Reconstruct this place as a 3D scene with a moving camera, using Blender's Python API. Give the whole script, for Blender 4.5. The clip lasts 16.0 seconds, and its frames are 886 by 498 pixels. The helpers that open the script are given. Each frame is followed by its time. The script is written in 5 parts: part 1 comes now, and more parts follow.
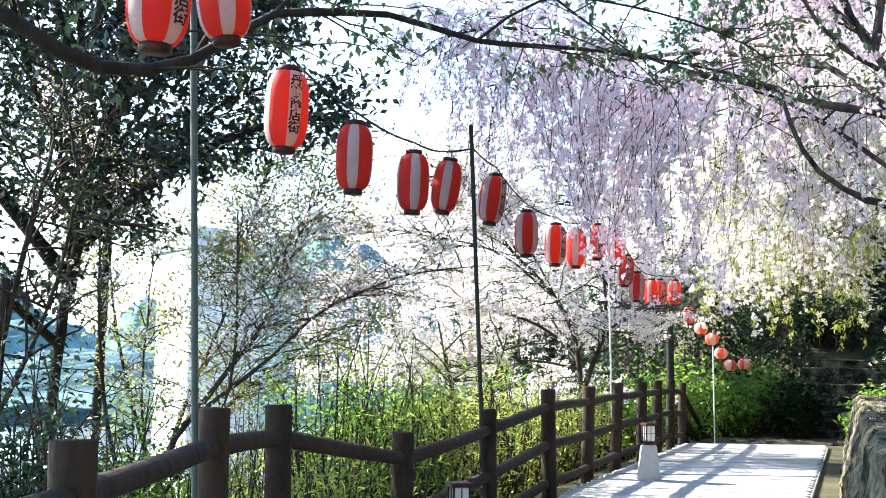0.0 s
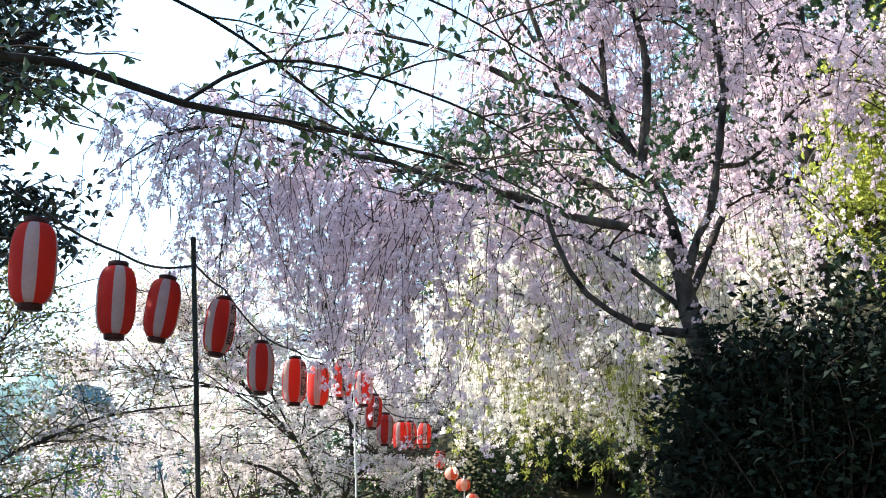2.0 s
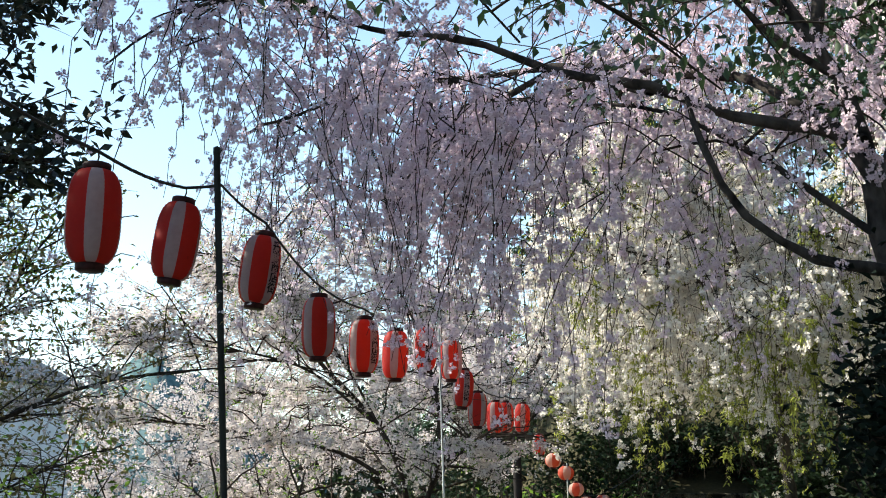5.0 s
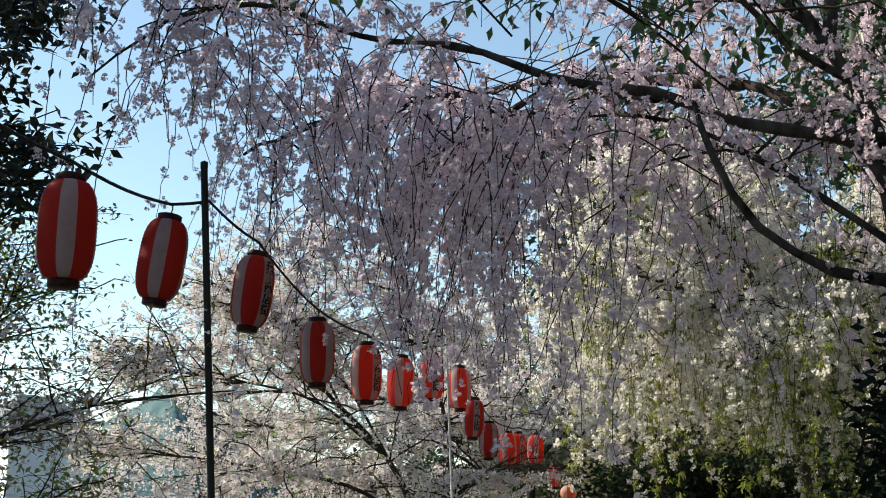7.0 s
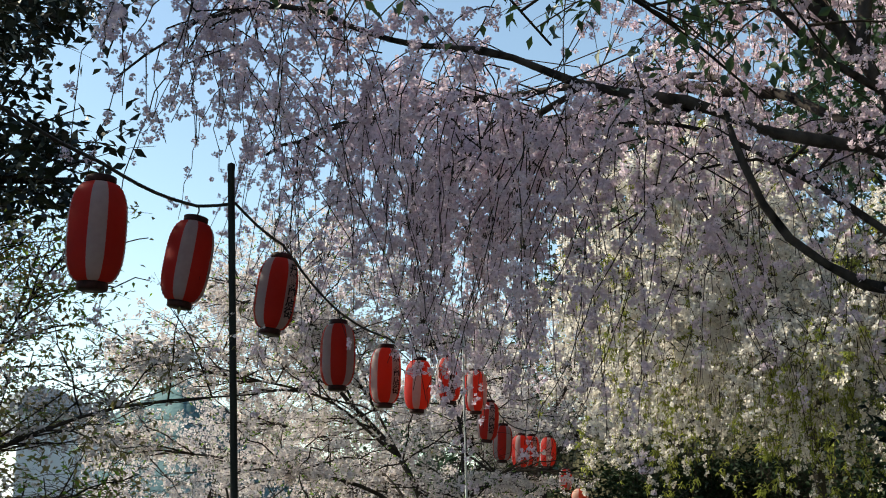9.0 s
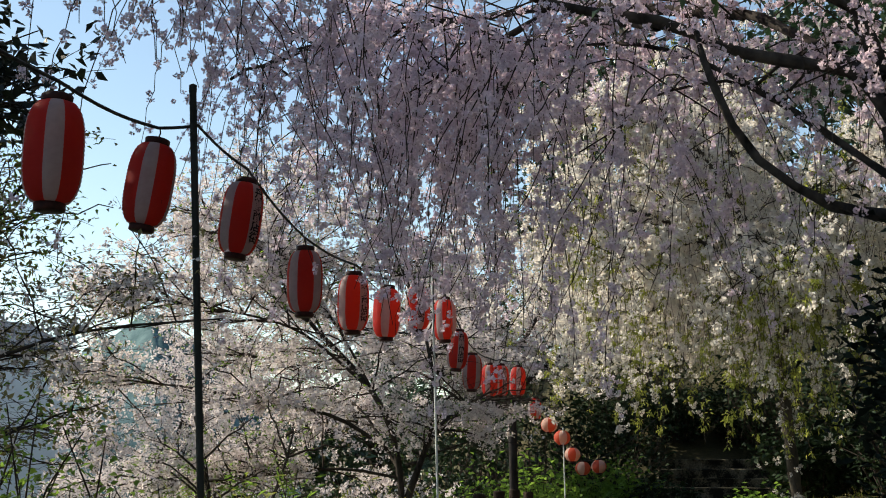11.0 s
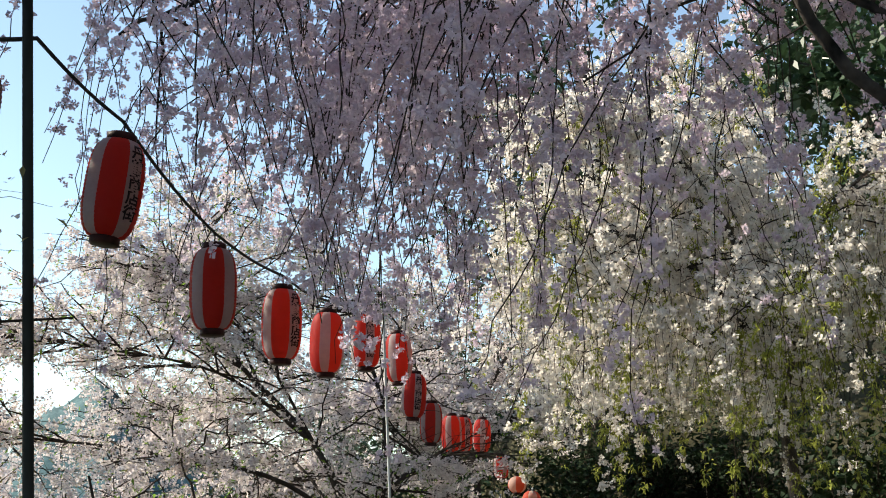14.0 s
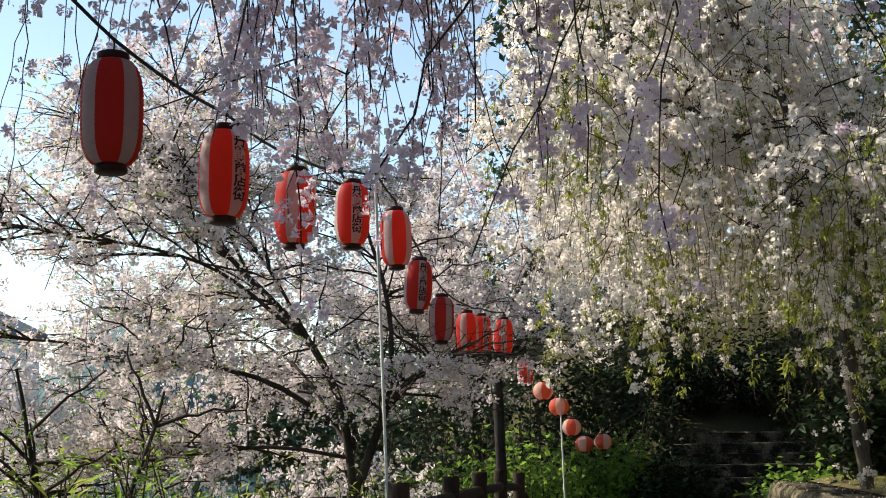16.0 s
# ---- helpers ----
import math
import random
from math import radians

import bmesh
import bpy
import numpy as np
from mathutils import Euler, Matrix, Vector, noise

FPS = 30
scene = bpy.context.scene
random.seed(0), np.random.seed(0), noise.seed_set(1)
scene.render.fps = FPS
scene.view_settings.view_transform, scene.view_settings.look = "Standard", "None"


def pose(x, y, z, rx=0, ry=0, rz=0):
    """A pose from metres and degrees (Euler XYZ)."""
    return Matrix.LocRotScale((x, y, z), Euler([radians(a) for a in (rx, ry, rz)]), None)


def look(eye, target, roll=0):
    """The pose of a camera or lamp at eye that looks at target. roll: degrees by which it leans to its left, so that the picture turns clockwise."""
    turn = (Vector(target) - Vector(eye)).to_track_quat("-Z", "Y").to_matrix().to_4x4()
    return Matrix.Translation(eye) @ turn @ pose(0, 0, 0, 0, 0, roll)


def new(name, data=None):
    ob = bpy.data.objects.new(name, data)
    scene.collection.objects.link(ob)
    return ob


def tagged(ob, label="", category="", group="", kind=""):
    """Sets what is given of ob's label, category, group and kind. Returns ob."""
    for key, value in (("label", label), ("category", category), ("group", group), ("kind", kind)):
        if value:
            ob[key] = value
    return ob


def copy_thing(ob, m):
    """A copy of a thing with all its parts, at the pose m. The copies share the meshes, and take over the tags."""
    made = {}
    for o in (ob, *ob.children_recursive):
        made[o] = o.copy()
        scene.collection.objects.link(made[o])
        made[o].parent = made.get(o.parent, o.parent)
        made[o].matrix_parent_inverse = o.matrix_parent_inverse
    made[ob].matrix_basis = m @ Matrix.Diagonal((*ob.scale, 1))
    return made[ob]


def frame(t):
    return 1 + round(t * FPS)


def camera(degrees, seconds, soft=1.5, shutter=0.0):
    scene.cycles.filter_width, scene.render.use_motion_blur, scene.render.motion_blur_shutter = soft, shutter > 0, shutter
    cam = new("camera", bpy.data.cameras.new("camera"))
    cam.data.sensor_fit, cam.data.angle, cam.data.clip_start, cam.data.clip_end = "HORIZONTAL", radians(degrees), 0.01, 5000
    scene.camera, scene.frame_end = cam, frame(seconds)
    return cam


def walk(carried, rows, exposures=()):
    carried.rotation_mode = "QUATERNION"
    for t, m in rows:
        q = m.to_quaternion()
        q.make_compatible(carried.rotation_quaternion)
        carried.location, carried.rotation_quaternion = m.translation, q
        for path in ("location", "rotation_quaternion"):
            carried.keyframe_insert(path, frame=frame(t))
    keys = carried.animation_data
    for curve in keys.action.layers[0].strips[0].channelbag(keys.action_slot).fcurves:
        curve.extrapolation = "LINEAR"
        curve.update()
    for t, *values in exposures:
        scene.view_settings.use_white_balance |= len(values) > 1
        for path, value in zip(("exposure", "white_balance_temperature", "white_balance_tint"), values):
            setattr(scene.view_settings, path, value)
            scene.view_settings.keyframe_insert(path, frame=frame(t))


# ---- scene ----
cam = camera(38.5, 16.0, soft=1.0)
EXPOSURES = [(0.0, 2.56, 6600, 5), (1.0, 2.28, 6700, 4), (2.5, 1.80, 6800, 7), (3.5, 1.55, 6800, 7), (4.5, 1.25, 6900, 4), (7.0, 0.62, 7350, 2), (8.0, 0.58, 7350, 2), (10.5, 0.54, 7550, 5), (11.5, 0.46, 7500, 7), (12.5, 0.74, 7600, 8), (14.5, 0.80, 7350, 6), (16.0, 0.80, 7500, 9)]
PATH = [
    (0, (0.101, -0.285, 1.412), (0.075, 1.705, 1.606), 0.9),
    (0.5, (0.159, 0.068, 1.415), (0.198, 2.056, 1.629), 0.8),
    (1, (0.168, 0.379, 1.426), (0.301, 2.359, 1.674), 0.2),
    (1.5, (0.159, 0.755, 1.461), (0.409, 2.707, 1.821), -1.4),
    (2, (0.285, 1.101, 1.469), (0.648, 3.022, 1.89), -0.6),
    (2.5, (0.372, 1.354, 1.461), (0.804, 3.226, 2.017), -0.9),
    (3, (0.484, 1.679, 1.465), (0.945, 3.517, 2.105), 0.0),
    (3.5, (0.556, 2.107, 1.468), (0.94, 3.969, 2.09), -0.8),
    (4, (0.684, 2.519, 1.497), (0.998, 4.433, 1.985), 1.0),
    (4.5, (0.627, 3.04, 1.551), (0.865, 4.986, 1.948), 0.1),
    (7, (0.766, 3.617, 1.516), (0.956, 5.555, 1.973), -0.7),
    (7.5, (0.731, 3.642, 1.546), (0.904, 5.582, 2.0), -0.3),
    (8, (0.706, 3.65, 1.565), (0.871, 5.591, 2.02), 0.0),
    (10.5, (0.668, 3.668, 1.55), (0.872, 5.611, 1.979), 0.3),
    (11, (0.712, 3.732, 1.526), (0.935, 5.688, 1.878), -0.1),
    (11.5, (0.773, 3.925, 1.509), (1.04, 5.89, 1.768), -1.1),
    (12, (0.825, 4.255, 1.465), (1.094, 6.225, 1.688), -2.2),
    (12.5, (0.825, 4.554, 1.49), (1.085, 6.524, 1.718), -1.3),
    (13, (0.844, 4.919, 1.461), (1.1, 6.893, 1.659), -1.3),
    (13.5, (0.943, 5.249, 1.517), (1.186, 7.202, 1.873), -0.4),
    (14, (0.939, 5.669, 1.522), (1.233, 7.595, 1.975), -1.2),
    (14.5, (1.034, 6.012, 1.505), (1.361, 7.937, 1.938), -1.2),
    (15, (1.141, 6.431, 1.501), (1.41, 8.388, 1.814), -0.5),
    (15.5, (1.259, 6.833, 1.543), (1.513, 8.798, 1.818), -0.2),
    (16, (1.408, 7.173, 1.458), (1.643, 9.132, 1.787), -1.2),
]
walk(cam, [(t, look(eye, target, roll)) for t, eye, target, roll in PATH], EXPOSURES)

# ---- world, sun ----
SUN_AZ = Vector((-0.9, 0.42, 0.0)).normalized()
SUN_EL = radians(35)
world = bpy.data.worlds.new("world")
scene.world = world
world.use_nodes = True
wn = world.node_tree.nodes
sky = wn.new("ShaderNodeTexSky")
sky.sky_type = "NISHITA"
sky.sun_disc = False
sky.sun_elevation = SUN_EL
sky.sun_rotation = math.atan2(SUN_AZ.x, SUN_AZ.y)
sky.air_density, sky.dust_density, sky.ozone_density = 1.0, 0.2, 1.6
wn["Background"].inputs["Strength"].default_value = 0.15
world.node_tree.links.new(sky.outputs[0], wn["Background"].inputs["Color"])
sun_data = bpy.data.lights.new("sun", "SUN")
sun_data.energy, sun_data.angle, sun_data.color = 5.0, radians(0.5), (1.0, 0.95, 0.87)
sun = new("sun", sun_data)
SUN_DIR = Vector((SUN_AZ.x * math.cos(SUN_EL), SUN_AZ.y * math.cos(SUN_EL), math.sin(SUN_EL)))
sun.matrix_world = look(SUN_DIR * 50, (0, 0, 0))


# ---- materials ----
def mat(name, c1, c2, scale=6.0, rough=0.8, bump=0.2, stretch=(1, 1, 1), trans=0.0, tcol=None, grain=40.0, island=0.0, metal=0.0, obj_rand=0.0, lo=0.45, hi=1.0):
    """Two-scale noise colour between c1 and c2 with bump; trans mixes in translucency; island varies the value leaf by leaf."""
    m = bpy.data.materials.new(name)
    m.use_nodes = True
    n, l = m.node_tree.nodes, m.node_tree.links
    bsdf = n["Principled BSDF"]
    bsdf.inputs["Roughness"].default_value = rough
    bsdf.inputs["Metallic"].default_value = metal
    bsdf.inputs["Specular IOR Level"].default_value = 0.5 if rough < 0.5 else 0.12
    geo = n.new("ShaderNodeNewGeometry")
    mp = n.new("ShaderNodeMapping")
    mp.inputs["Scale"].default_value = stretch
    l.new(geo.outputs["Position"], mp.inputs["Vector"])
    big = n.new("ShaderNodeTexNoise")
    big.inputs["Scale"].default_value = scale
    big.inputs["Detail"].default_value = 4
    l.new(mp.outputs[0], big.inputs["Vector"])
    fine = n.new("ShaderNodeTexNoise")
    fine.inputs["Scale"].default_value = grain
    fine.inputs["Detail"].default_value = 3
    l.new(mp.outputs[0], fine.inputs["Vector"])
    add = n.new("ShaderNodeMath")
    add.operation = "MULTIPLY_ADD"
    l.new(fine.outputs[0], add.inputs[0])
    add.inputs[1].default_value = 0.5
    l.new(big.outputs[0], add.inputs[2])
    last = add.outputs[0]
    if island or obj_rand:
        extra = n.new("ShaderNodeMath")
        extra.operation = "MULTIPLY_ADD"
        if island:
            l.new(geo.outputs["Random Per Island"], extra.inputs[0])
        else:
            info = n.new("ShaderNodeObjectInfo")
            l.new(info.outputs["Random"], extra.inputs[0])
        extra.inputs[1].default_value = island or obj_rand
        l.new(last, extra.inputs[2])
        last = extra.outputs[0]
    ramp = n.new("ShaderNodeMapRange")
    ramp.inputs["From Min"].default_value = lo
    ramp.inputs["From Max"].default_value = hi + (island or obj_rand)
    l.new(last, ramp.inputs["Value"])
    mix = n.new("ShaderNodeMix")
    mix.data_type = "RGBA"
    mix.inputs[6].default_value = (*c1, 1)
    mix.inputs[7].default_value = (*c2, 1)
    l.new(ramp.outputs[0], mix.inputs[0])
    l.new(mix.outputs[2], bsdf.inputs["Base Color"])
    if bump:
        bp = n.new("ShaderNodeBump")
        bp.inputs["Strength"].default_value = bump
        bp.inputs["Distance"].default_value = 0.02
        l.new(add.outputs[0], bp.inputs["Height"])
        l.new(bp.outputs[0], bsdf.inputs["Normal"])
    if trans:
        tr = n.new("ShaderNodeBsdfTranslucent")
        if tcol:
            tr.inputs["Color"].default_value = (*tcol, 1)
        else:
            l.new(mix.outputs[2], tr.inputs["Color"])
        ms = n.new("ShaderNodeMixShader")
        ms.inputs[0].default_value = trans
        l.new(bsdf.outputs[0], ms.inputs[1])
        l.new(tr.outputs[0], ms.inputs[2])
        l.new(ms.outputs[0], n["Material Output"].inputs["Surface"])
    return m


BARK = mat("bark", (0.018, 0.015, 0.014), (0.075, 0.062, 0.052), 9, 0.9, 0.8, (1, 1, 0.3))
BARK_DARK = mat("bark_dark", (0.01, 0.009, 0.009), (0.036, 0.032, 0.032), 9, 0.9, 0.8, (1, 1, 0.3))
BARK_CHERRY = mat("bark_cherry", (0.01, 0.009, 0.009), (0.095, 0.08, 0.072), 9, 0.9, 1.0, (1, 1, 0.6), grain=26, lo=0.55, hi=1.05)
BARK_PALE = mat("bark_pale", (0.03, 0.026, 0.022), (0.13, 0.11, 0.09), 9, 0.9, 0.7, (1, 1, 0.3))
TWIG = mat("twig", (0.018, 0.014, 0.012), (0.06, 0.046, 0.038), 9, 0.9, 0)
BLOSSOM = mat("blossom", (0.6, 0.475, 0.56), (0.93, 0.81, 0.88), 1.5, 0.7, 0, trans=0.48, island=0.6)
BLOSSOM_CREAM = mat("blossom_cream", (0.68, 0.62, 0.57), (0.93, 0.89, 0.84), 1.2, 0.7, 0, trans=0.54, island=0.6)
BLOSSOM_FAR = mat("blossom_far", (0.58, 0.5, 0.505), (0.89, 0.82, 0.81), 1.0, 0.7, 0, trans=0.42, island=0.6)
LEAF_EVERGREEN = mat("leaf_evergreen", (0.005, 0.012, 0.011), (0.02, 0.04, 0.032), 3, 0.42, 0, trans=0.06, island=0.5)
LEAF_DARK = mat("leaf_dark", (0.012, 0.03, 0.016), (0.05, 0.1, 0.045), 3, 0.38, 0, trans=0.15, island=0.5)
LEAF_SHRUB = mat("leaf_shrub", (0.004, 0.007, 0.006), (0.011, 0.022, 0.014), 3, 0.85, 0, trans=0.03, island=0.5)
# darker, duller leaf than LEAF_DARK: deep shade is painted into it
LEAF_DEEP_SHADE = mat("leaf_deep_shade", (0.006, 0.014, 0.007), (0.026, 0.05, 0.02), 3, 0.6, 0, trans=0.1, island=0.5)
LEAF_GREEN = mat("leaf_green", (0.05, 0.11, 0.02), (0.17, 0.29, 0.055), 2, 0.5, 0, trans=0.5, tcol=(0.22, 0.36, 0.06), island=0.6)
LEAF_YELLOW = mat("leaf_yellow", (0.18, 0.22, 0.04), (0.44, 0.46, 0.11), 2, 0.55, 0, trans=0.5, island=0.6)
LEAF_BRANCH = mat("leaf_branch", (0.014, 0.034, 0.016), (0.05, 0.095, 0.04), 2, 0.45, 0, trans=0.2, island=0.5)
LEAF_BRONZE = mat("leaf_bronze", (0.16, 0.13, 0.05), (0.3, 0.27, 0.12), 2, 0.5, 0, trans=0.45, island=0.6)
LOG = mat("fence_log", (0.01, 0.007, 0.006), (0.046, 0.03, 0.022), 14, 0.75, 0.5, (1, 1, 0.25), grain=90, obj_rand=0.25)
RED = mat("lantern_red", (0.3, 0.015, 0.02), (0.44, 0.03, 0.03), 5, 0.55, 0.1, trans=0.5, tcol=(0.86, 0.11, 0.055))
WHITE = mat("lantern_white", (0.27, 0.225, 0.235), (0.42, 0.365, 0.37), 5, 0.55, 0.1, trans=0.34, tcol=(0.62, 0.5, 0.47))
# round lanterns: sun glowing through red paper is mixed into both panel colours
BALL_RED_GLOW = mat("ball_red_glow", (0.42, 0.07, 0.05), (0.56, 0.12, 0.08), 5, 0.6, 0.1, trans=0.45, tcol=(0.85, 0.2, 0.1))
BALL_WHITE_GLOW = mat("ball_white_glow", (0.5, 0.34, 0.29), (0.66, 0.48, 0.42), 5, 0.6, 0.1, trans=0.45, tcol=(0.8, 0.55, 0.42))
BLACK = mat("lantern_cap", (0.02, 0.008, 0.008), (0.06, 0.02, 0.02), 20, 0.5, 0.1)
INK = mat("ink", (0.01, 0.01, 0.012), (0.03, 0.03, 0.03), 20, 0.7, 0)
WIRE = mat("wire", (0.015, 0.015, 0.015), (0.05, 0.05, 0.05), 30, 0.6, 0)
POLE = mat("pole_metal", (0.03, 0.045, 0.043), (0.085, 0.105, 0.1), 8, 0.5, 0.1, (1, 1, 0.2))
POLE_DARK = mat("pole_dark", (0.012, 0.014, 0.013), (0.04, 0.045, 0.042), 8, 0.6, 0.2, (1, 1, 0.2))
POLE_PALE = mat("pole_pale", (0.4, 0.42, 0.42), (0.62, 0.64, 0.62), 8, 0.5, 0.1, (1, 1, 0.2))
CONCRETE = mat("concrete", (0.3, 0.29, 0.28), (0.5, 0.48, 0.46), 4, 0.9, 0.3, grain=70)
PAVING = mat("paving", (0.2, 0.195, 0.2), (0.36, 0.35, 0.35), 3, 0.9, 0.4, grain=50, obj_rand=0.25)
STONE = mat("wall_stone", (0.008, 0.008, 0.005), (0.2, 0.175, 0.12), 4.5, 0.95, 1.0, (1.7, 1.7, 0.55), grain=34, lo=0.62, hi=1.0)
DARK_EARTH = mat("dark_earth", (0.015, 0.013, 0.01), (0.06, 0.05, 0.035), 3, 1.0, 0.8, grain=30)
# step stone kept mostly near black: the canopy's shade is in the colour
STEP = mat("step_stone_shaded", (0.016, 0.015, 0.011), (0.24, 0.21, 0.15), 4, 0.95, 0.9, grain=30, lo=0.7, hi=1.05)
SOIL = mat("soil", (0.02, 0.022, 0.012), (0.085, 0.075, 0.042), 1.3, 1.0, 0.6, grain=18)
TERRACE = mat("terrace_soil", (0.035, 0.032, 0.016), (0.2, 0.175, 0.075), 1.6, 1.0, 0.6, grain=25)
# distance haze is put into this blue-green; no haze is rendered
HILL = mat("hill_haze_green", (0.05, 0.1, 0.11), (0.12, 0.19, 0.2), 0.09, 1.0, 0.0, grain=0.7, lo=0.6, hi=0.9)
PLASTER = mat("plaster", (0.7, 0.75, 0.8), (0.82, 0.84, 0.86), 0.8, 0.8, 0.05)
ROOF = mat("roof", (0.1, 0.12, 0.14), (0.2, 0.22, 0.24), 1, 0.7, 0.1)
WATER = mat("water", (0.2, 0.3, 0.38), (0.35, 0.46, 0.52), 0.05, 0.25, 0.05, grain=0.6)
GLASS = mat("frosted_glass", (0.6, 0.62, 0.62), (0.8, 0.8, 0.78), 5, 0.25, 0, trans=0.4)
PANE = mat("window_pane", (0.03, 0.04, 0.05), (0.08, 0.1, 0.12), 2, 0.1, 0)
PETAL = mat("petal", (0.7, 0.6, 0.6), (0.9, 0.83, 0.82), 2, 0.8, 0, island=0.4)


# ---- mesh helpers ----
def link_mesh(name, verts, faces, material, parent=None, label="", smooth=True):
    """One mesh object from vertex and face arrays (faces: rows of one size, or a list)."""
    me = bpy.data.meshes.new(name)
    verts = np.asarray(verts, dtype=np.float32)
    if isinstance(faces, np.ndarray):
        k = faces.shape[1]
        me.vertices.add(len(verts))
        me.vertices.foreach_set("co", verts.ravel())
        me.loops.add(faces.size)
        me.loops.foreach_set("vertex_index", faces.astype(np.int32).ravel())
        me.polygons.add(len(faces))
        me.polygons.foreach_set("loop_start", np.arange(0, faces.size, k, dtype=np.int32))
        me.update(calc_edges=True)
    else:
        me.from_pydata([tuple(v) for v in verts], [], faces)
    if smooth:
        me.shade_smooth()
    me.materials.append(material)
    ob = new(name, me)
    if parent is not None:
        ob.parent = parent
    if label:
        tagged(ob, label)
    return ob


def part(name, bm, material, parent=None, label="", smooth=False):
    me = bpy.data.meshes.new(name)
    bm.to_mesh(me)
    bm.free()
    if smooth:
        me.shade_smooth()
    me.materials.append(material)
    ob = new(name, me)
    if parent is not None:
        ob.parent = parent
    if label:
        tagged(ob, label)
    return ob


def thing(name, at, label, category, group="", kind=""):
    ob = new(name)
    ob.location = at
    ob.empty_display_size = 0.1
    return tagged(ob, label, category, group, kind)


def box(sx, sy, sz, at=(0, 0, 0), bevel=0.0):
    bm = bmesh.new()
    bmesh.ops.create_cube(bm, size=1.0, matrix=Matrix.Translation(at) @ Matrix.Diagonal((sx, sy, sz, 1)))
    if bevel:
        bmesh.ops.bevel(bm, geom=bm.edges[:], offset=bevel, segments=2, affect="EDGES", profile=0.6)
    return bm


def turned(profile, n=16, a0=0.0, a1=2 * math.pi):
    """Surface of revolution round z from (radius, z) pairs."""
    full = abs(a1 - a0 - 2 * math.pi) < 1e-6
    cols = n if full else n + 1
    ang = a0 + (a1 - a0) * np.arange(cols) / n
    v, f = [], []
    for r, z in profile:
        v += [(r * math.cos(a), r * math.sin(a), z) for a in ang]
    for i in range(len(profile) - 1):
        for j in range(n):
            k = (j + 1) % cols
            f.append((i * cols + j, i * cols + k, (i + 1) * cols + k, (i + 1) * cols + j))
    return v, f


def smooth_line(ctrl, step=0.15):
    """Catmull-Rom through control points."""
    c = np.array(ctrl, dtype=float)
    c = np.vstack([2 * c[0] - c[1], c, 2 * c[-1] - c[-2]])
    out = []
    for i in range(1, len(c) - 2):
        p0, p1, p2, p3 = c[i - 1], c[i], c[i + 1], c[i + 2]
        n = max(2, int(np.linalg.norm(p2 - p1) / step))
        for t in np.arange(n) / n:
            out.append(0.5 * (2 * p1 + (p2 - p0) * t + (2 * p0 - 5 * p1 + 4 * p2 - p3) * t * t + (3 * p1 - p0 - 3 * p2 + p3) * t ** 3))
    out.append(c[-2])
    return np.array(out)


class Tubes:
    """Collects tapered tubes into one mesh."""

    def __init__(self, sides):
        self.sides, self.v, self.f, self.n = sides, [], [], 0

    def add(self, line, r0, r1, knots=0.0, rng=None):
        line = np.asarray(line, dtype=float)
        m, s = len(line), self.sides
        tan = np.gradient(line, axis=0)
        tan /= np.linalg.norm(tan, axis=1)[:, None] + 1e-9
        ref = np.where(np.abs(tan[:, 2:3]) > 0.9, np.array([[1.0, 0.2, 0]]), np.array([[0.0, 0, 1.0]]))
        if np.abs(tan[:, 2]).mean() > 0.6:
            ref = np.tile(np.array([[1.0, 0.2, 0]]), (m, 1))
        u = np.cross(tan, ref)
        if s >= 5:
            u[0] /= np.linalg.norm(u[0]) + 1e-9
            for q in range(1, m):
                u[q] = u[q - 1] - tan[q] * np.dot(u[q - 1], tan[q])
                u[q] /= np.linalg.norm(u[q]) + 1e-9
        u /= np.linalg.norm(u, axis=1)[:, None] + 1e-9
        w = np.cross(tan, u)
        rad = np.linspace(r0, r1, m)
        if knots and rng is not None:
            rad = rad * (1 + knots * rng.standard_normal(m))
        a = 2 * math.pi * np.arange(s) / s
        ring = u[:, None] * np.cos(a)[None, :, None] + w[:, None] * np.sin(a)[None, :, None]
        self.v.append((line[:, None] + ring * rad[:, None, None]).reshape(-1, 3))
        i = np.arange(m - 1)[:, None] * s
        j = np.arange(s)[None]
        k = (j + 1) % s
        self.f.append(np.stack([i + j, i + k, i + s + k, i + s + j], -1).reshape(-1, 4) + self.n)
        self.n += m * s

    def make(self, name, material, parent=None, label="", kind=""):
        return tagged(link_mesh(name, np.vstack(self.v), np.vstack(self.f), material, parent, label), kind=kind)


def petals(cup=0.35):
    """Five-petal blossom of unit radius, one quad a petal."""
    v, f = [], []
    for k in range(5):
        a = 2 * math.pi * k / 5
        for r, da, h in ((0.08, 0, 0), (0.75, -0.5, cup * 0.8), (1.0, 0, cup), (0.75, 0.5, cup * 0.8)):
            v.append((r * math.cos(a + da), r * math.sin(a + da), h))
        f.append((4 * k, 4 * k + 1, 4 * k + 2, 4 * k + 3))
    return np.array(v), np.array(f)


def blade(width=0.35, fold=0.12):
    """Pointed leaf of unit length along x, folded on its midrib: two quads."""
    v = np.array([(0, 0, 0), (0.45, -width / 2, fold), (1, 0, -0.08), (0.5, 0, 0), (0.45, width / 2, fold)])
    return v, np.array([(0, 1, 2, 3), (0, 3, 2, 4)])


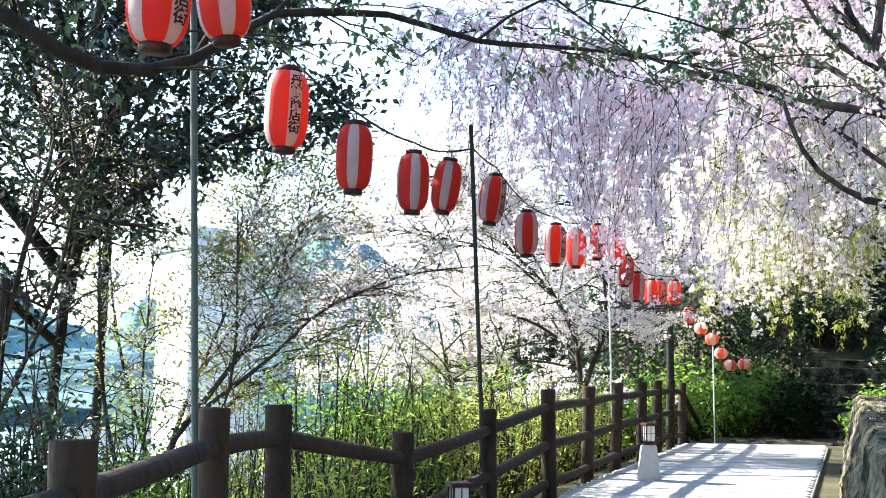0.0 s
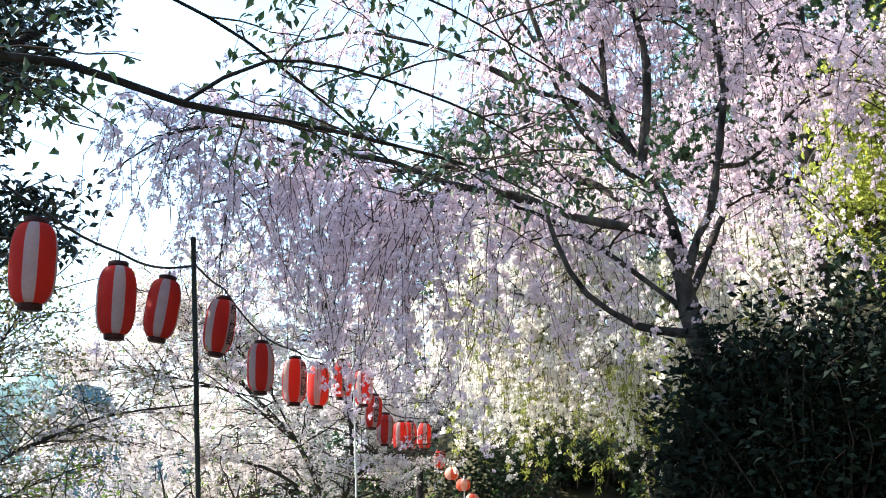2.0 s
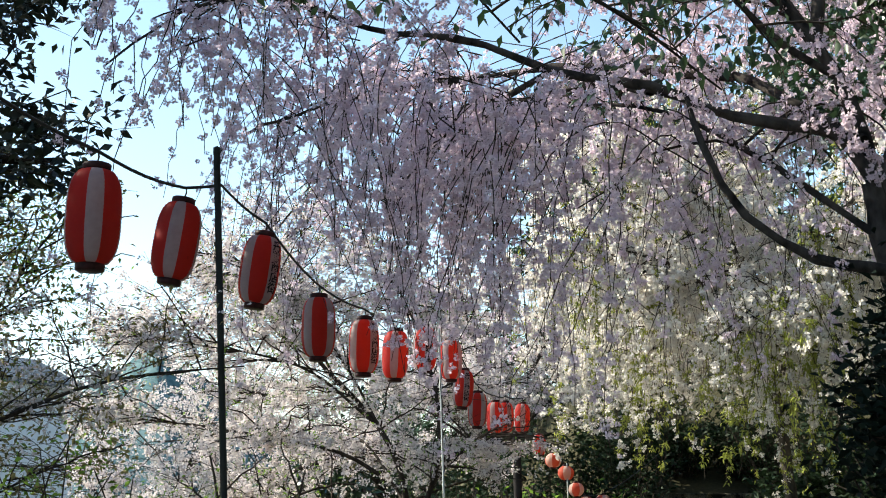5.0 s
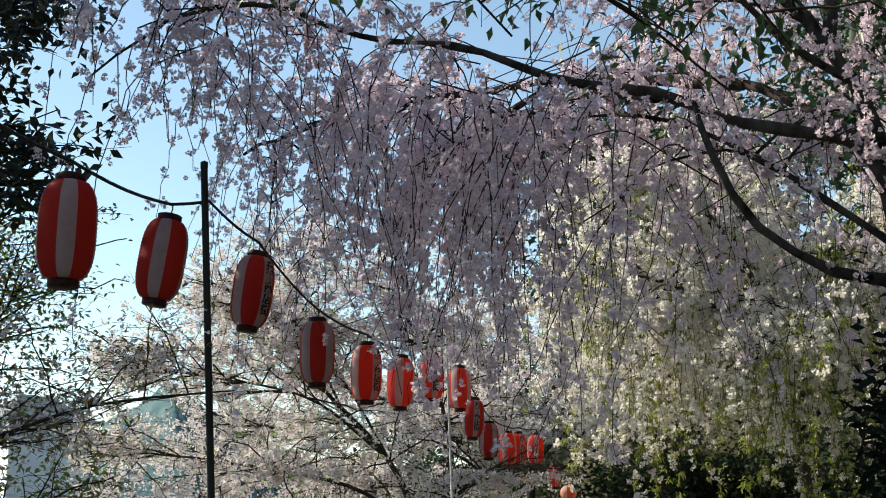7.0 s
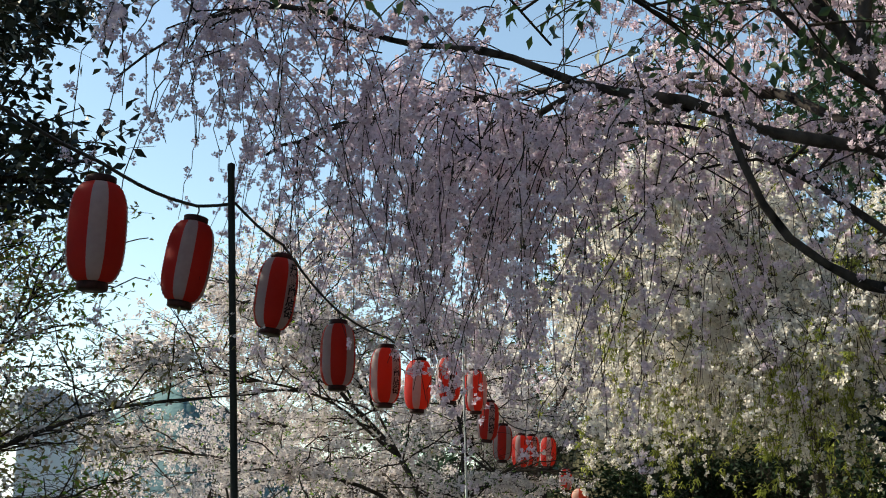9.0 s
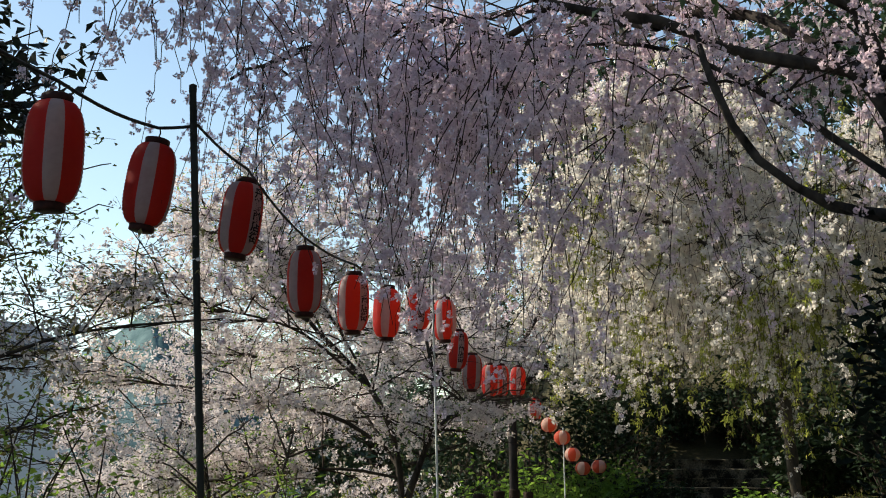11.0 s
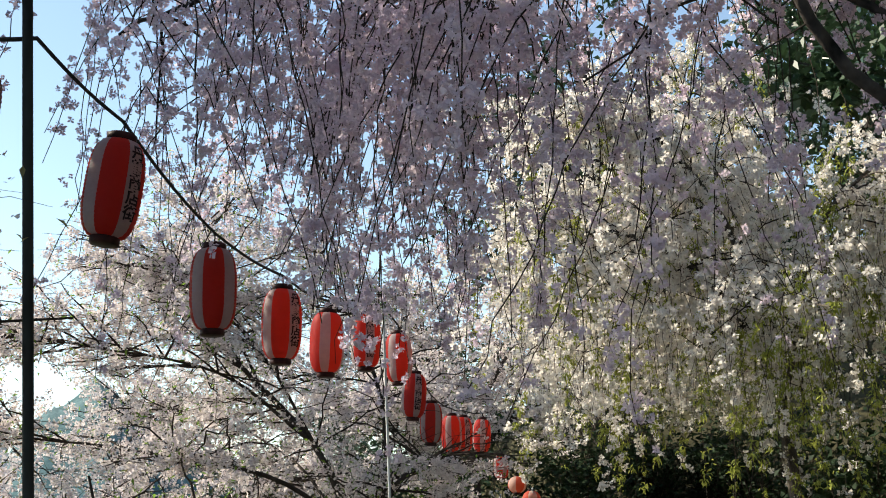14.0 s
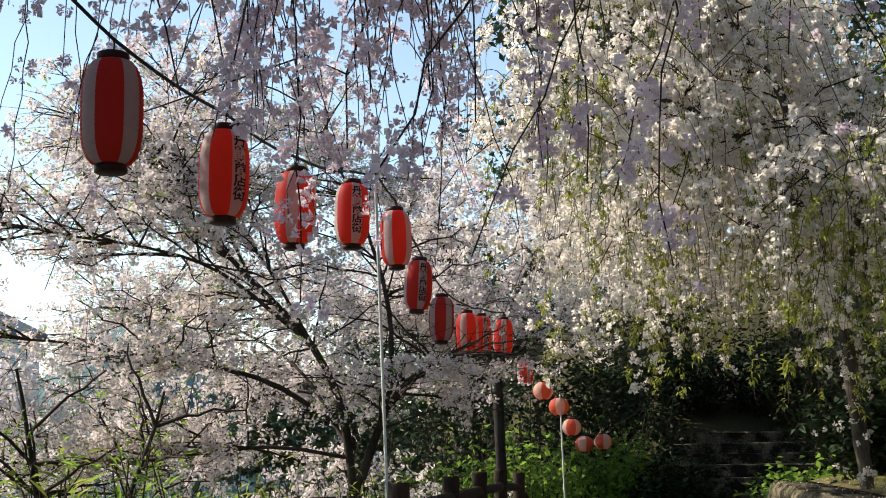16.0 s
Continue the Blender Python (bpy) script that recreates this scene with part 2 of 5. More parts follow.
def turns(n, rng, droop=None):
    """n random rotation matrices; droop tilts x axes downwards."""
    q = rng.standard_normal((n, 4))
    q /= np.linalg.norm(q, axis=1)[:, None]
    w, x, y, z = q.T
    r = np.stack([1 - 2 * (y * y + z * z), 2 * (x * y - z * w), 2 * (x * z + y * w),
                  2 * (x * y + z * w), 1 - 2 * (x * x + z * z), 2 * (y * z - x * w),
                  2 * (x * z - y * w), 2 * (y * z + x * w), 1 - 2 * (x * x + y * y)], 1).reshape(n, 3, 3)
    if droop is not None:
        az = rng.uniform(0, 2 * math.pi, n)
        el = rng.normal(droop, 0.45, n)
        roll = rng.normal(0, 0.7, n)
        xx = np.stack([np.cos(az) * np.cos(el), np.sin(az) * np.cos(el), np.sin(el)], 1)
        side = np.stack([-np.sin(az), np.cos(az), np.zeros(n)], 1)
        up = np.cross(xx, side)
        yy = side * np.cos(roll)[:, None] + up * np.sin(roll)[:, None]
        r = np.stack([xx, yy, np.cross(xx, yy)], 2)
    return r


def strew(name, template, at, size, rng, material, parent=None, label="", droop=None):
    """Many small copies of a template joined into one mesh."""
    tv, tf = template
    at = np.asarray(at)
    n = len(at)
    size = np.broadcast_to(np.asarray(size, dtype=float), (n,)) * rng.uniform(0.75, 1.25, n)
    v = np.einsum("nij,kj->nki", turns(n, rng, droop), tv) * size[:, None, None] + at[:, None]
    f = (tf[None] + (np.arange(n) * len(tv))[:, None, None]).reshape(-1, tf.shape[1])
    return tagged(link_mesh(name, v.reshape(-1, 3), f, material, parent, label, smooth=False), kind="stuff")


BLOOM = petals()
TUFT = (BLOOM[0][:12] * np.array([1.15, 1.15, 1.3]) + np.repeat(np.array([(0.0, 0, 0), (0.1, 0.1, 0.25), (-0.15, 0.1, -0.2)]), 4, 0), BLOOM[1][:3])


def pompon(n, seed, petal=0.75):
    """Ruffled ball of bent petals, about one unit in radius."""
    g = np.random.default_rng(seed)
    v, f = [], []
    for k in range(n):
        z = 1 - 2 * (k + 0.5) / n
        a = 2.4 * k + g.uniform(-0.4, 0.4)
        d = np.array([math.cos(a) * math.sqrt(1 - z * z), math.sin(a) * math.sqrt(1 - z * z), z])
        side = np.cross(d, g.standard_normal(3))
        side /= np.linalg.norm(side)
        tip = d * g.uniform(0.5, 1.0) + np.cross(d, side) * g.uniform(-0.7, 0.7)
        wide = petal * g.uniform(0.7, 1.2)
        v += [d * 0.12, d * 0.55 + side * wide * 0.55, tip + d * 0.2, d * 0.62 - side * wide * 0.55]
        f.append((4 * k, 4 * k + 1, 4 * k + 2, 4 * k + 3))
    return np.array(v), np.array(f)


POMPON = pompon(7, 5, 0.82)
CLUMP = pompon(6, 9, 0.9)
LEAF = blade()
LEAF_WIDE = blade(0.5, 0.15)
LEAF_THIN = blade(0.16, 0.05)
LEAF_PLAIN = (np.array([(0, 0, 0), (0.45, -0.25, 0.12), (1, 0, -0.08), (0.5, 0.25, 0.1)]), np.array([(0, 1, 2, 3)]))


def hang(start, out, length, rng, sway=0.5, reach_most=1.05):
    """A weeping twig: goes out, bends over and hangs down, with crooks."""
    n = max(7, int(length / 0.09))
    s = np.linspace(0, 1, n)[:, None]
    out = np.asarray(out, dtype=float)
    bend = rng.uniform(1.0, 3.5)
    reach = 1 - np.exp(-bend * s)
    drop = np.clip(s - rng.uniform(0.05, 0.3), 0, None) ** rng.uniform(1.05, 1.7)
    line = start + out * reach * rng.uniform(0.2, reach_most) * length ** 0.7 + np.array([0, 0, -1.0]) * drop * length
    line[:, :2] += np.cumsum(np.cumsum(rng.normal(0, sway * 0.012, (n, 2)), 0), 0) * 0.6
    line[:, :2] += rng.normal(0, 0.008, (n, 2))
    line[:, 2] += 0.1 * np.sin(s[:, 0] * 3.1)
    return line


def spots(line, per_metre, spread, rng, lo=0.1, clump=3):
    """Places round a twig, gathered in uneven bunches."""
    seg = np.linalg.norm(np.diff(line, axis=0), axis=1).sum()
    n = max(1, int(seg * per_metre / 2.2))
    t = rng.uniform(lo, 1, n) * (len(line) - 1)
    i = np.minimum(t.astype(int), len(line) - 2)
    base = line[i] + (line[i + 1] - line[i]) * (t - i)[:, None]
    base = base + rng.normal(0, spread * 0.5, base.shape)
    count = rng.poisson(clump * 2.2 * rng.uniform(0.4, 1.6, n))
    pts = np.repeat(base, count, 0)
    return pts + rng.normal(0, spread * 0.8, pts.shape)


def bunches(line, per_metre, swing, size, rng, lo=0.1, count=3.5):
    """Tight bunches of blossom hung along a twig, with bare wood between them."""
    seg = np.linalg.norm(np.diff(line, axis=0), axis=1).sum()
    n = max(1, int(seg * per_metre))
    t = rng.uniform(lo, 1, n) * (len(line) - 1)
    i = np.minimum(t.astype(int), len(line) - 2)
    base = line[i] + (line[i + 1] - line[i]) * (t - i)[:, None] + rng.normal(0, swing, (n, 3))
    base[:, 2] -= np.abs(rng.normal(0, swing, n))
    number = 1 + rng.poisson(count - 1, n)
    pts = np.repeat(base, number, 0)
    return pts + rng.normal(0, size, pts.shape)


def grow(limbs, rng, count, length, rise, sag=0.12, spread=0.7):
    """Side branches off a set of limbs; returns lines."""
    out = []
    for _ in range(count):
        limb = limbs[rng.integers(len(limbs))]
        k = int(rng.uniform(0.3, 0.99) * (len(limb) - 1))
        t = limb[min(k + 1, len(limb) - 1)] - limb[k - 1]
        t = t / (np.linalg.norm(t) + 1e-9)
        d = t * 0.6 + rng.normal(0, spread, 3)
        d[2] = max(d[2] * 0.5 + rise, -0.08)
        d /= np.linalg.norm(d)
        n = 7
        ln = rng.uniform(0.5, 1.1) * length
        steps = np.linspace(0, 1, n)[:, None]
        line = limb[k] + d * steps * ln
        line = line + rng.normal(0, 0.03 * ln, (n, 3)) * steps
        line[:, 2] -= sag * ln * steps[:, 0] ** 2
        out.append(line)
    return out


# ---- the lie of the land ----
FENCE_Y = [-9.0, 3.45, 5.4, 6.3, 7.9, 9.9, 22.0, 24.5, 26.6, 40.0]
FENCE_X = [-1.1, -1.02, -0.98, -0.82, -0.24, 0.345, 4.02, 4.87, 5.6, 9.0]


def fence_x(y):
    return np.interp(y, FENCE_Y, FENCE_X)


def wall_x(y):
    return np.maximum(2.78 + 0.307 * (np.asarray(y) - 8.1), 1.95)


def path_z(y):
    t = np.clip((np.asarray(y, dtype=float) - 7.0) / 5.5, 0, 1)
    return 0.28 * t * t * (3 - 2 * t)


def land(x, y):
    x, y = np.asarray(x, dtype=float), np.asarray(y, dtype=float)
    fx, wx, pz = fence_x(y), wall_x(np.minimum(y, 23.0)), path_z(y) - 0.06
    left = np.clip(fx - 0.25 - x, 0, None)
    fall = np.where(left < 8, 0.52 * left, 4.16 + 0.28 * (left - 8))
    z = pz - np.minimum(fall, 14.0)
    back = np.clip(y - 25.6, 0, None)
    right = np.clip(x - wx - 0.36, 0, None)
    z_terrace = 1.08 + 0.10 * np.clip(right, 0, 2) + 0.55 * np.clip(right - 2.0, 0, 30)
    t = np.clip((x - wx - 0.34) / 0.06, 0, 1)
    near = np.where(y < 22.2, z * (1 - t) + z_terrace * t, z)
    up = np.clip((x - 5.6) / 1.6, 0, 1)
    behind = pz + up * np.minimum(back * 0.46, 4.0) + 0.55 * np.clip(x - 10.2, 0, 30) - np.where(left > 0, np.minimum(fall, 14) * (1 - up), 0)
    return np.where(y < 22.2, near, behind)


def ground():
    xs = np.unique(np.concatenate([-np.geomspace(4, 1500, 40), np.arange(-4, 10.01, 0.2), np.geomspace(10.3, 1500, 30)]))
    ys = np.unique(np.concatenate([-np.geomspace(6, 1500, 25), np.arange(-6, 34.01, 0.3), np.geomspace(35, 1500, 30)]))
    gx, gy = np.meshgrid(xs, ys)
    gz = land(gx, gy)
    rng = np.random.default_rng(3)
    off = (gx < fence_x(gy) - 0.4) | (gx > wall_x(gy) + 0.8)
    gz = gz + off * rng.normal(0, 0.03, gz.shape)
    n, m = gx.shape
    i = np.arange(n - 1)[:, None] * m + np.arange(m - 1)[None]
    f = np.stack([i, i + 1, i + m + 1, i + m], -1).reshape(-1, 4)
    return tagged(link_mesh("ground", np.stack([gx, gy, gz], -1).reshape(-1, 3), f, SOIL), "brown earth slope falling away beside the path", "ground", kind="structure")


ground()


def water():
    v = [(-900, -300, -13.6), (-26, -300, -13.6), (-26, 900, -13.6), (-900, 900, -13.6)]
    return tagged(link_mesh("water", v, np.array([(0, 1, 2, 3)]), WATER), "pale blue river below the hillside", "water", kind="structure")


water()


def ridge(at, along, height, depth, seed):
    """A far wooded hill: a bumpy ridge."""
    rng = np.random.default_rng(seed)
    n, m = 220, 26
    u = np.linspace(-1, 1, n)
    w = np.linspace(0, 1, m)
    crest = height * (0.55 + 0.45 * np.cos(u * 2.4)) * (1 + 0.12 * np.sin(u * 9 + seed)) + height * 0.03 * np.sin(u * 31 + 1.3 * seed) + rng.normal(0, height * 0.006, n)
    dx, dy = along
    ln = math.hypot(dx, dy)
    px, py = -dy / ln, dx / ln
    v = []
    for j in range(m):
        for i in range(n):
            z = -14 + crest[i] * math.sin(w[j] * math.pi / 2) + 0.6 * noise.noise((u[i] * 30, w[j] * 12, seed))
            v.append((at[0] + dx * u[i] + px * depth * w[j], at[1] + dy * u[i] + py * depth * w[j], z))
    i = np.arange(m - 1)[:, None] * n + np.arange(n - 1)[None]
    f = np.stack([i, i + 1, i + n + 1, i + n], -1).reshape(-1, 4)
    return tagged(link_mesh("backdrop", v, f, HILL), "wooded hill in the distance, coloured blue-green for haze", "hill", kind="structure")


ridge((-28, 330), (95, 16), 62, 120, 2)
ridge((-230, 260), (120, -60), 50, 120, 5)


# ---- the path: ridged concrete, gutter, stone wall, steps ----
def paved_path():
    """Concrete path under the walk."""
    ys = np.arange(-6, 12.01, 0.5)
    v, f = [], []
    for y in ys:
        a, b, z = fence_x(y) + 0.14, wall_x(y) - 0.5, path_z(y)
        v += [(a, y, z), (b, y, z), (b, y, z - 0.14), (a, y, z - 0.14)]
    for i in range(len(ys) - 1):
        for j in range(4):
            k = (j + 1) % 4
            f.append((4 * i + j, 4 * i + 4 + j, 4 * i + 4 + k, 4 * i + k))
    f += [(3, 2, 1, 0), tuple(len(v) - 4 + j for j in range(4))]
    me = link_mesh("path", v, f, CONCRETE, smooth=False)
    return tagged(me, "worn grey concrete path in tree shade", "path", kind="structure")


paved_path()


def gutter():
    """Channel between path and wall: floor and kerb."""
    ys = np.arange(-6, 21.9, 0.5)
    v, f = [], []
    for y in ys:
        a, z = wall_x(y) - 0.5, path_z(y)
        prof = ((a, z - 0.02), (a + 0.02, z - 0.2), (a + 0.36, z - 0.2), (a + 0.36, z - 0.26), (a - 0.06, z - 0.26), (a - 0.06, z - 0.02))
        v += [(x, y, h) for x, h in prof]
    for i in range(len(ys) - 1):
        for j in range(6):
            k = (j + 1) % 6
            f.append((6 * i + j, 6 * i + 6 + j, 6 * i + 6 + k, 6 * i + k))
    return tagged(link_mesh("gutter", v, f, CONCRETE, smooth=False), "shallow concrete drain along the foot of the wall", "drain", kind="structure")


gutter()


def retaining_wall():
    """Battered rough stone wall carrying the terrace."""
    rng = np.random.default_rng(8)
    ys = np.arange(-6, 21.61, 0.055)
    zs = np.linspace(-0.3, 1.12, 40)
    n, m = len(ys), len(zs)
    v = np.zeros((m + 2, n, 3))
    for j, z in enumerate(zs):
        base = wall_x(ys) - 0.26 * (1 - (z + 0.0) / 1.12)
        lump = np.array([noise.noise((y * 2.2, z * 1.8, 3.0)) * 0.05 + noise.noise((y * 6, z * 3.2, 7.0)) * 0.04 + noise.noise((y * 17, z * 9, 9.0)) * 0.035 + noise.noise((y * 31, z * 21, 5.0)) * 0.022 for y in ys])
        v[j, :, 0], v[j, :, 1], v[j, :, 2] = base - lump, ys, z
    v[m - 1, :, 2] += rng.normal(0, 0.018, n)
    v[m - 1, :, 0] += 0.03
    v[m, :, 0], v[m, :, 1], v[m, :, 2] = wall_x(ys) + 0.55, ys, 1.12
    v[m + 1, :, 0], v[m + 1, :, 1], v[m + 1, :, 2] = wall_x(ys) + 0.55, ys, -0.3
    i = np.arange(m + 1)[:, None] * n + np.arange(n - 1)[None]
    f = [tuple(q) for q in np.stack([i, i + 1, i + n + 1, i + n], -1).reshape(-1, 4)]
    f += [tuple(j * n for j in range(m + 2)), tuple(j * n + n - 1 for j in reversed(range(m + 2)))]
    ob = link_mesh("retaining_wall", v.reshape(-1, 3), f, STONE, smooth=True)
    return tagged(ob, "rough weathered stone retaining wall beside the path", "wall", kind="structure")


retaining_wall()


def terrace():
    """Litter-strewn soil on top of the wall."""
    ys = np.arange(-6, 22.01, 0.25)
    us = np.array([0.5, 0.8, 1.2, 1.8, 2.4, 3.2, 4.2, 6.0])
    rng = np.random.default_rng(4)
    v = []
    for y in ys:
        for u in us:
            x = float(wall_x(y)) + u
            z = float(land(x, y)) + 0.035 + (0.03 * rng.standard_normal() if u > 0.6 else 0)
            v.append((x, y, z))
    n, m = len(ys), len(us)
    i = np.arange(n - 1)[:, None] * m + np.arange(m - 1)[None]
    f = np.stack([i, i + 1, i + m + 1, i + m], -1).reshape(-1, 4)
    return tagged(link_mesh("terrace", np.array(v), f, TERRACE), "dry yellow-brown soil terrace above the stone wall", "ground", kind="structure")


terrace()


def stone_steps():
    at = thing("stairs", (8.5, 25.7, 0.2), "stone steps coloured dark for canopy shade, climbing into dark shrubs", "stairs", kind="structure")
    rng = np.random.default_rng(12)
    for k in range(9):
        bm = box(2.5 + rng.uniform(-0.1, 0.1), 0.55, 0.2, (0.06 * k + rng.uniform(-0.04, 0.04), 0.4 * k, 0.06 + 0.185 * k), 0.025)
        for v in bm.verts:
            v.co += Vector(rng.normal(0, 0.012, 3))
        part("step", bm, STEP, at)
    return at


stone_steps()


def low_bank():
    """Dark low bank past the end of the path."""
    rng = np.random.default_rng(15)
    v, f = [], []
    xs = np.linspace(5.2, 9.6, 40)
    for i, x in enumerate(xs):
        y0 = 23.2 + 0.35 * math.sin(x * 1.7)
        h = 0.1 + 0.03 * noise.noise((x * 2, 0, 0))
        for dy, z in ((-0.3, 0.0), (-0.2, h * 0.7), (-0.05, h), (0.3, h * 0.95), (0.6, 0.0)):
            v.append((x + rng.normal(0, 0.03), y0 + dy + rng.normal(0, 0.03), z + 0.18 + rng.normal(0, 0.025)))
    for i in range(len(xs) - 1):
        for k in range(4):
            f.append((5 * i + k, 5 * i + 5 + k, 5 * i + 6 + k, 5 * i + 1 + k))
    return tagged(link_mesh("bank", v, f, DARK_EARTH), "dark earth bank at the end of the path", "bank", kind="structure")


low_bank()


# ---- distant buildings ----
def plaster_house():
    at = thing("house", (-14.4, 68.0, -14.0), "white plastered building with a dark hipped roof below the hill", "house")
    bm = bmesh.new()
    h = 21.9
    base = [(0, 0), (3.2, 4.6), (0.2, 9.6), (-3.0, 5.0)]
    lo = [bm.verts.new((x, y, 0)) for x, y in base]
    hi = [bm.verts.new((x, y, h)) for x, y in base]
    for i in range(4):
        k = (i + 1) % 4
        bm.faces.new((lo[i], lo[k], hi[k], hi[i]))
    bm.faces.new(hi)
    bmesh.ops.recalc_face_normals(bm, faces=bm.faces[:])
    part("wall", bm, PLASTER, at)
    bm = bmesh.new()
    rim = [bm.verts.new((0.1 + (x - 0.1) * 1.12, 4.8 + (y - 4.8) * 1.08, h + 0.01)) for x, y in base]
    edge = [bm.verts.new((v.co.x, v.co.y, h + 0.22)) for v in rim]
    ridge_ends = [bm.verts.new((0.7, 5.6, h + 1.7)), bm.verts.new((-0.5, 4.0, h + 1.7))]
    bm.faces.new(rim[::-1])
    for i in range(4):
        bm.faces.new((rim[i], rim[(i + 1) % 4], edge[(i + 1) % 4], edge[i]))
    for q in ((edge[0], edge[1], ridge_ends[0], ridge_ends[1]), (edge[1], edge[2], ridge_ends[0]), (edge[2], edge[3], ridge_ends[1], ridge_ends[0]), (edge[3], edge[0], ridge_ends[1])):
        bm.faces.new(q)
    bmesh.ops.recalc_face_normals(bm, faces=bm.faces[:])
    part("roof", bm, ROOF, at)
    return at


plaster_house()


def town_house(x, y, w, d, h, turn, wall):
    at = thing("house", (x, y, -14.0), "small pale town house with a pitched roof across the river", "house", "town houses")
    at.rotation_euler = (0, 0, turn)
    part("wall", box(w, d, h, (0, 0, h / 2)), wall, at)
    bm = bmesh.new()
    a = [bm.verts.new(c) for c in ((-w * 0.55, -d * 0.56, h + 0.01), (w * 0.55, -d * 0.56, h + 0.01), (w * 0.55, d * 0.56, h + 0.01), (-w * 0.55, d * 0.56, h + 0.01), (-w * 0.55, 0, h + d * 0.32), (w * 0.55, 0, h + d * 0.32))]
    for q in ((0, 1, 5, 4), (2, 3, 4, 5), (0, 4, 3), (1, 2, 5), (0, 3, 2, 1)):
        bm.faces.new([a[i] for i in q])
    part("roof", bm, ROOF, at)
    for k in (-0.28, 0.0, 0.28):
        part("window", box(w * 0.14, 0.1, h * 0.22, (w * k, -d / 2 - 0.03, h * 0.6)), PANE, at)


hr = np.random.default_rng(21)
for k in range(16):
    town_house(-34 + 4.6 * k + hr.uniform(-1.5, 1.5), 110 + hr.uniform(-18, 40), hr.uniform(7, 11), hr.uniform(6, 9), hr.uniform(5, 9), hr.uniform(-0.4, 0.4), PLASTER)


# ---- fence ----
def fence():
    at = thing("fence", (0, 0, 0), "dark brown log-style post and rail fence along the path", "fence")
    rng = np.random.default_rng(31)
    posts = [(-1.06, 1.4, 1.2), (-1.02, 3.45, 1.2), (-0.98, 5.4, 1.24), (-0.82, 6.3, 1.235), (-0.24, 7.9, 1.03)]
    posts += [(float(fence_x(y)), y, z) for y, z in ((9.9, 1.13), (11.95, 1.27), (13.9, 1.285), (15.7, 1.32), (17.6, 1.33), (19.1, 1.345), (20.5, 1.35), (22.0, 1.3), (24.5, 0.5), (26.6, 0.2))]
    r = 0.071
    prof = [(0.0001, 0), (r * 0.95, 0), (r * 0.995, -0.006), (r, -0.02), (r * 0.98, -0.3), (r * 1.02, -0.7), (r, -1.12), (r, -1.5)]
    v, f = turned(prof, 14)
    me = None
    for x, y, z in posts:
        if me is None:
            ob = link_mesh("post", v, f, LOG, at)
            me = ob.data
        else:
            ob = new("post", me)
            ob.parent = at
        ob.matrix_basis = pose(x, y, z, rng.normal(0, 0.6), -rng.uniform(0, 1.8), rng.uniform(0, 360))
    for (xa, ya, za), (xb, yb, zb) in zip(posts, posts[1:]):
        for d in (0.17, 0.53, 0.89):
            t = Tubes(10)
            a, b = Vector((xa, ya, za - d)), Vector((xb, yb, zb - d))
            w = (b - a).normalized() * 0.02
            mid = (a + b) / 2 + Vector((0, 0, rng.uniform(-0.012, 0.006)))
            t.add(np.array([a + w, a.lerp(mid, 0.5), mid, mid.lerp(b, 0.5), b - w]), 0.047, 0.044, 0.03, rng)
            t.make("rail", LOG, at)
    return at


fence()


# ---- path lamps ----
def path_lamp(x, y, z):
    at = thing("path_lamp", (x, y, z), "short path lamp with a tapered concrete base and black lantern head", "lamp", "path lamps")
    v, f = turned([(0.125, 0), (0.13, 0.02), (0.118, 0.1), (0.09, 0.36), (0.082, 0.38), (0.0001, 0.382)], 24)
    link_mesh("base", v, f, CONCRETE, at)
    v, f = turned([(0.062, 0.382), (0.064, 0.41), (0.058, 0.42), (0.0001, 0.421)], 16)
    link_mesh("collar", v, f, BLACK, at)
    pane = part("diffuser", box(0.096, 0.096, 0.16, (0, 0, 0.505)), GLASS, at)
    for sx in (-1, 1):
        for sy in (-1, 1):
            part("bar", box(0.012, 0.012, 0.17, (0.054 * sx, 0.054 * sy, 0.505)), BLACK, at)
    for k in range(4):
        b = part("glazing_bar", box(0.1, 0.006, 0.006, (0, 0.053, 0.505)), BLACK, pane)
        b.data.transform(Matrix.Rotation(k * math.pi / 2, 4, "Z"))
        b = part("glazing_bar", box(0.006, 0.006, 0.16, (0, 0.053, 0.505)), BLACK, pane)
        b.data.transform(Matrix.Rotation(k * math.pi / 2, 4, "Z"))
    part("cap", box(0.135, 0.135, 0.03, (0, 0, 0.605), 0.006), BLACK, at)
    at.rotation_euler = (0, 0, 0.35)


path_lamp(2.2, 13.75, 0.28)
path_lamp(0.12, 7.9, 0.1)


# ---- poles, wire, lanterns ----
def pole(name, foot, top, r, material, label):
    at = thing(name, foot, label, "pole")
    t = Tubes(12)
    d = Vector(top) - Vector(foot)
    t.add(np.array([(0, 0, 0), d * 0.33, d * 0.66, d]), r, r * 0.96)
    shaft = t.make("shaft", material, at)
    v, f = turned([(r * 0.9, -0.01), (r * 1.06, 0), (r * 1.06, 0.03), (0.0001, 0.04)], 12)
    cap = link_mesh("cap", v, f, material, shaft)
    cap.data.transform(Matrix.Translation(d))
    return at


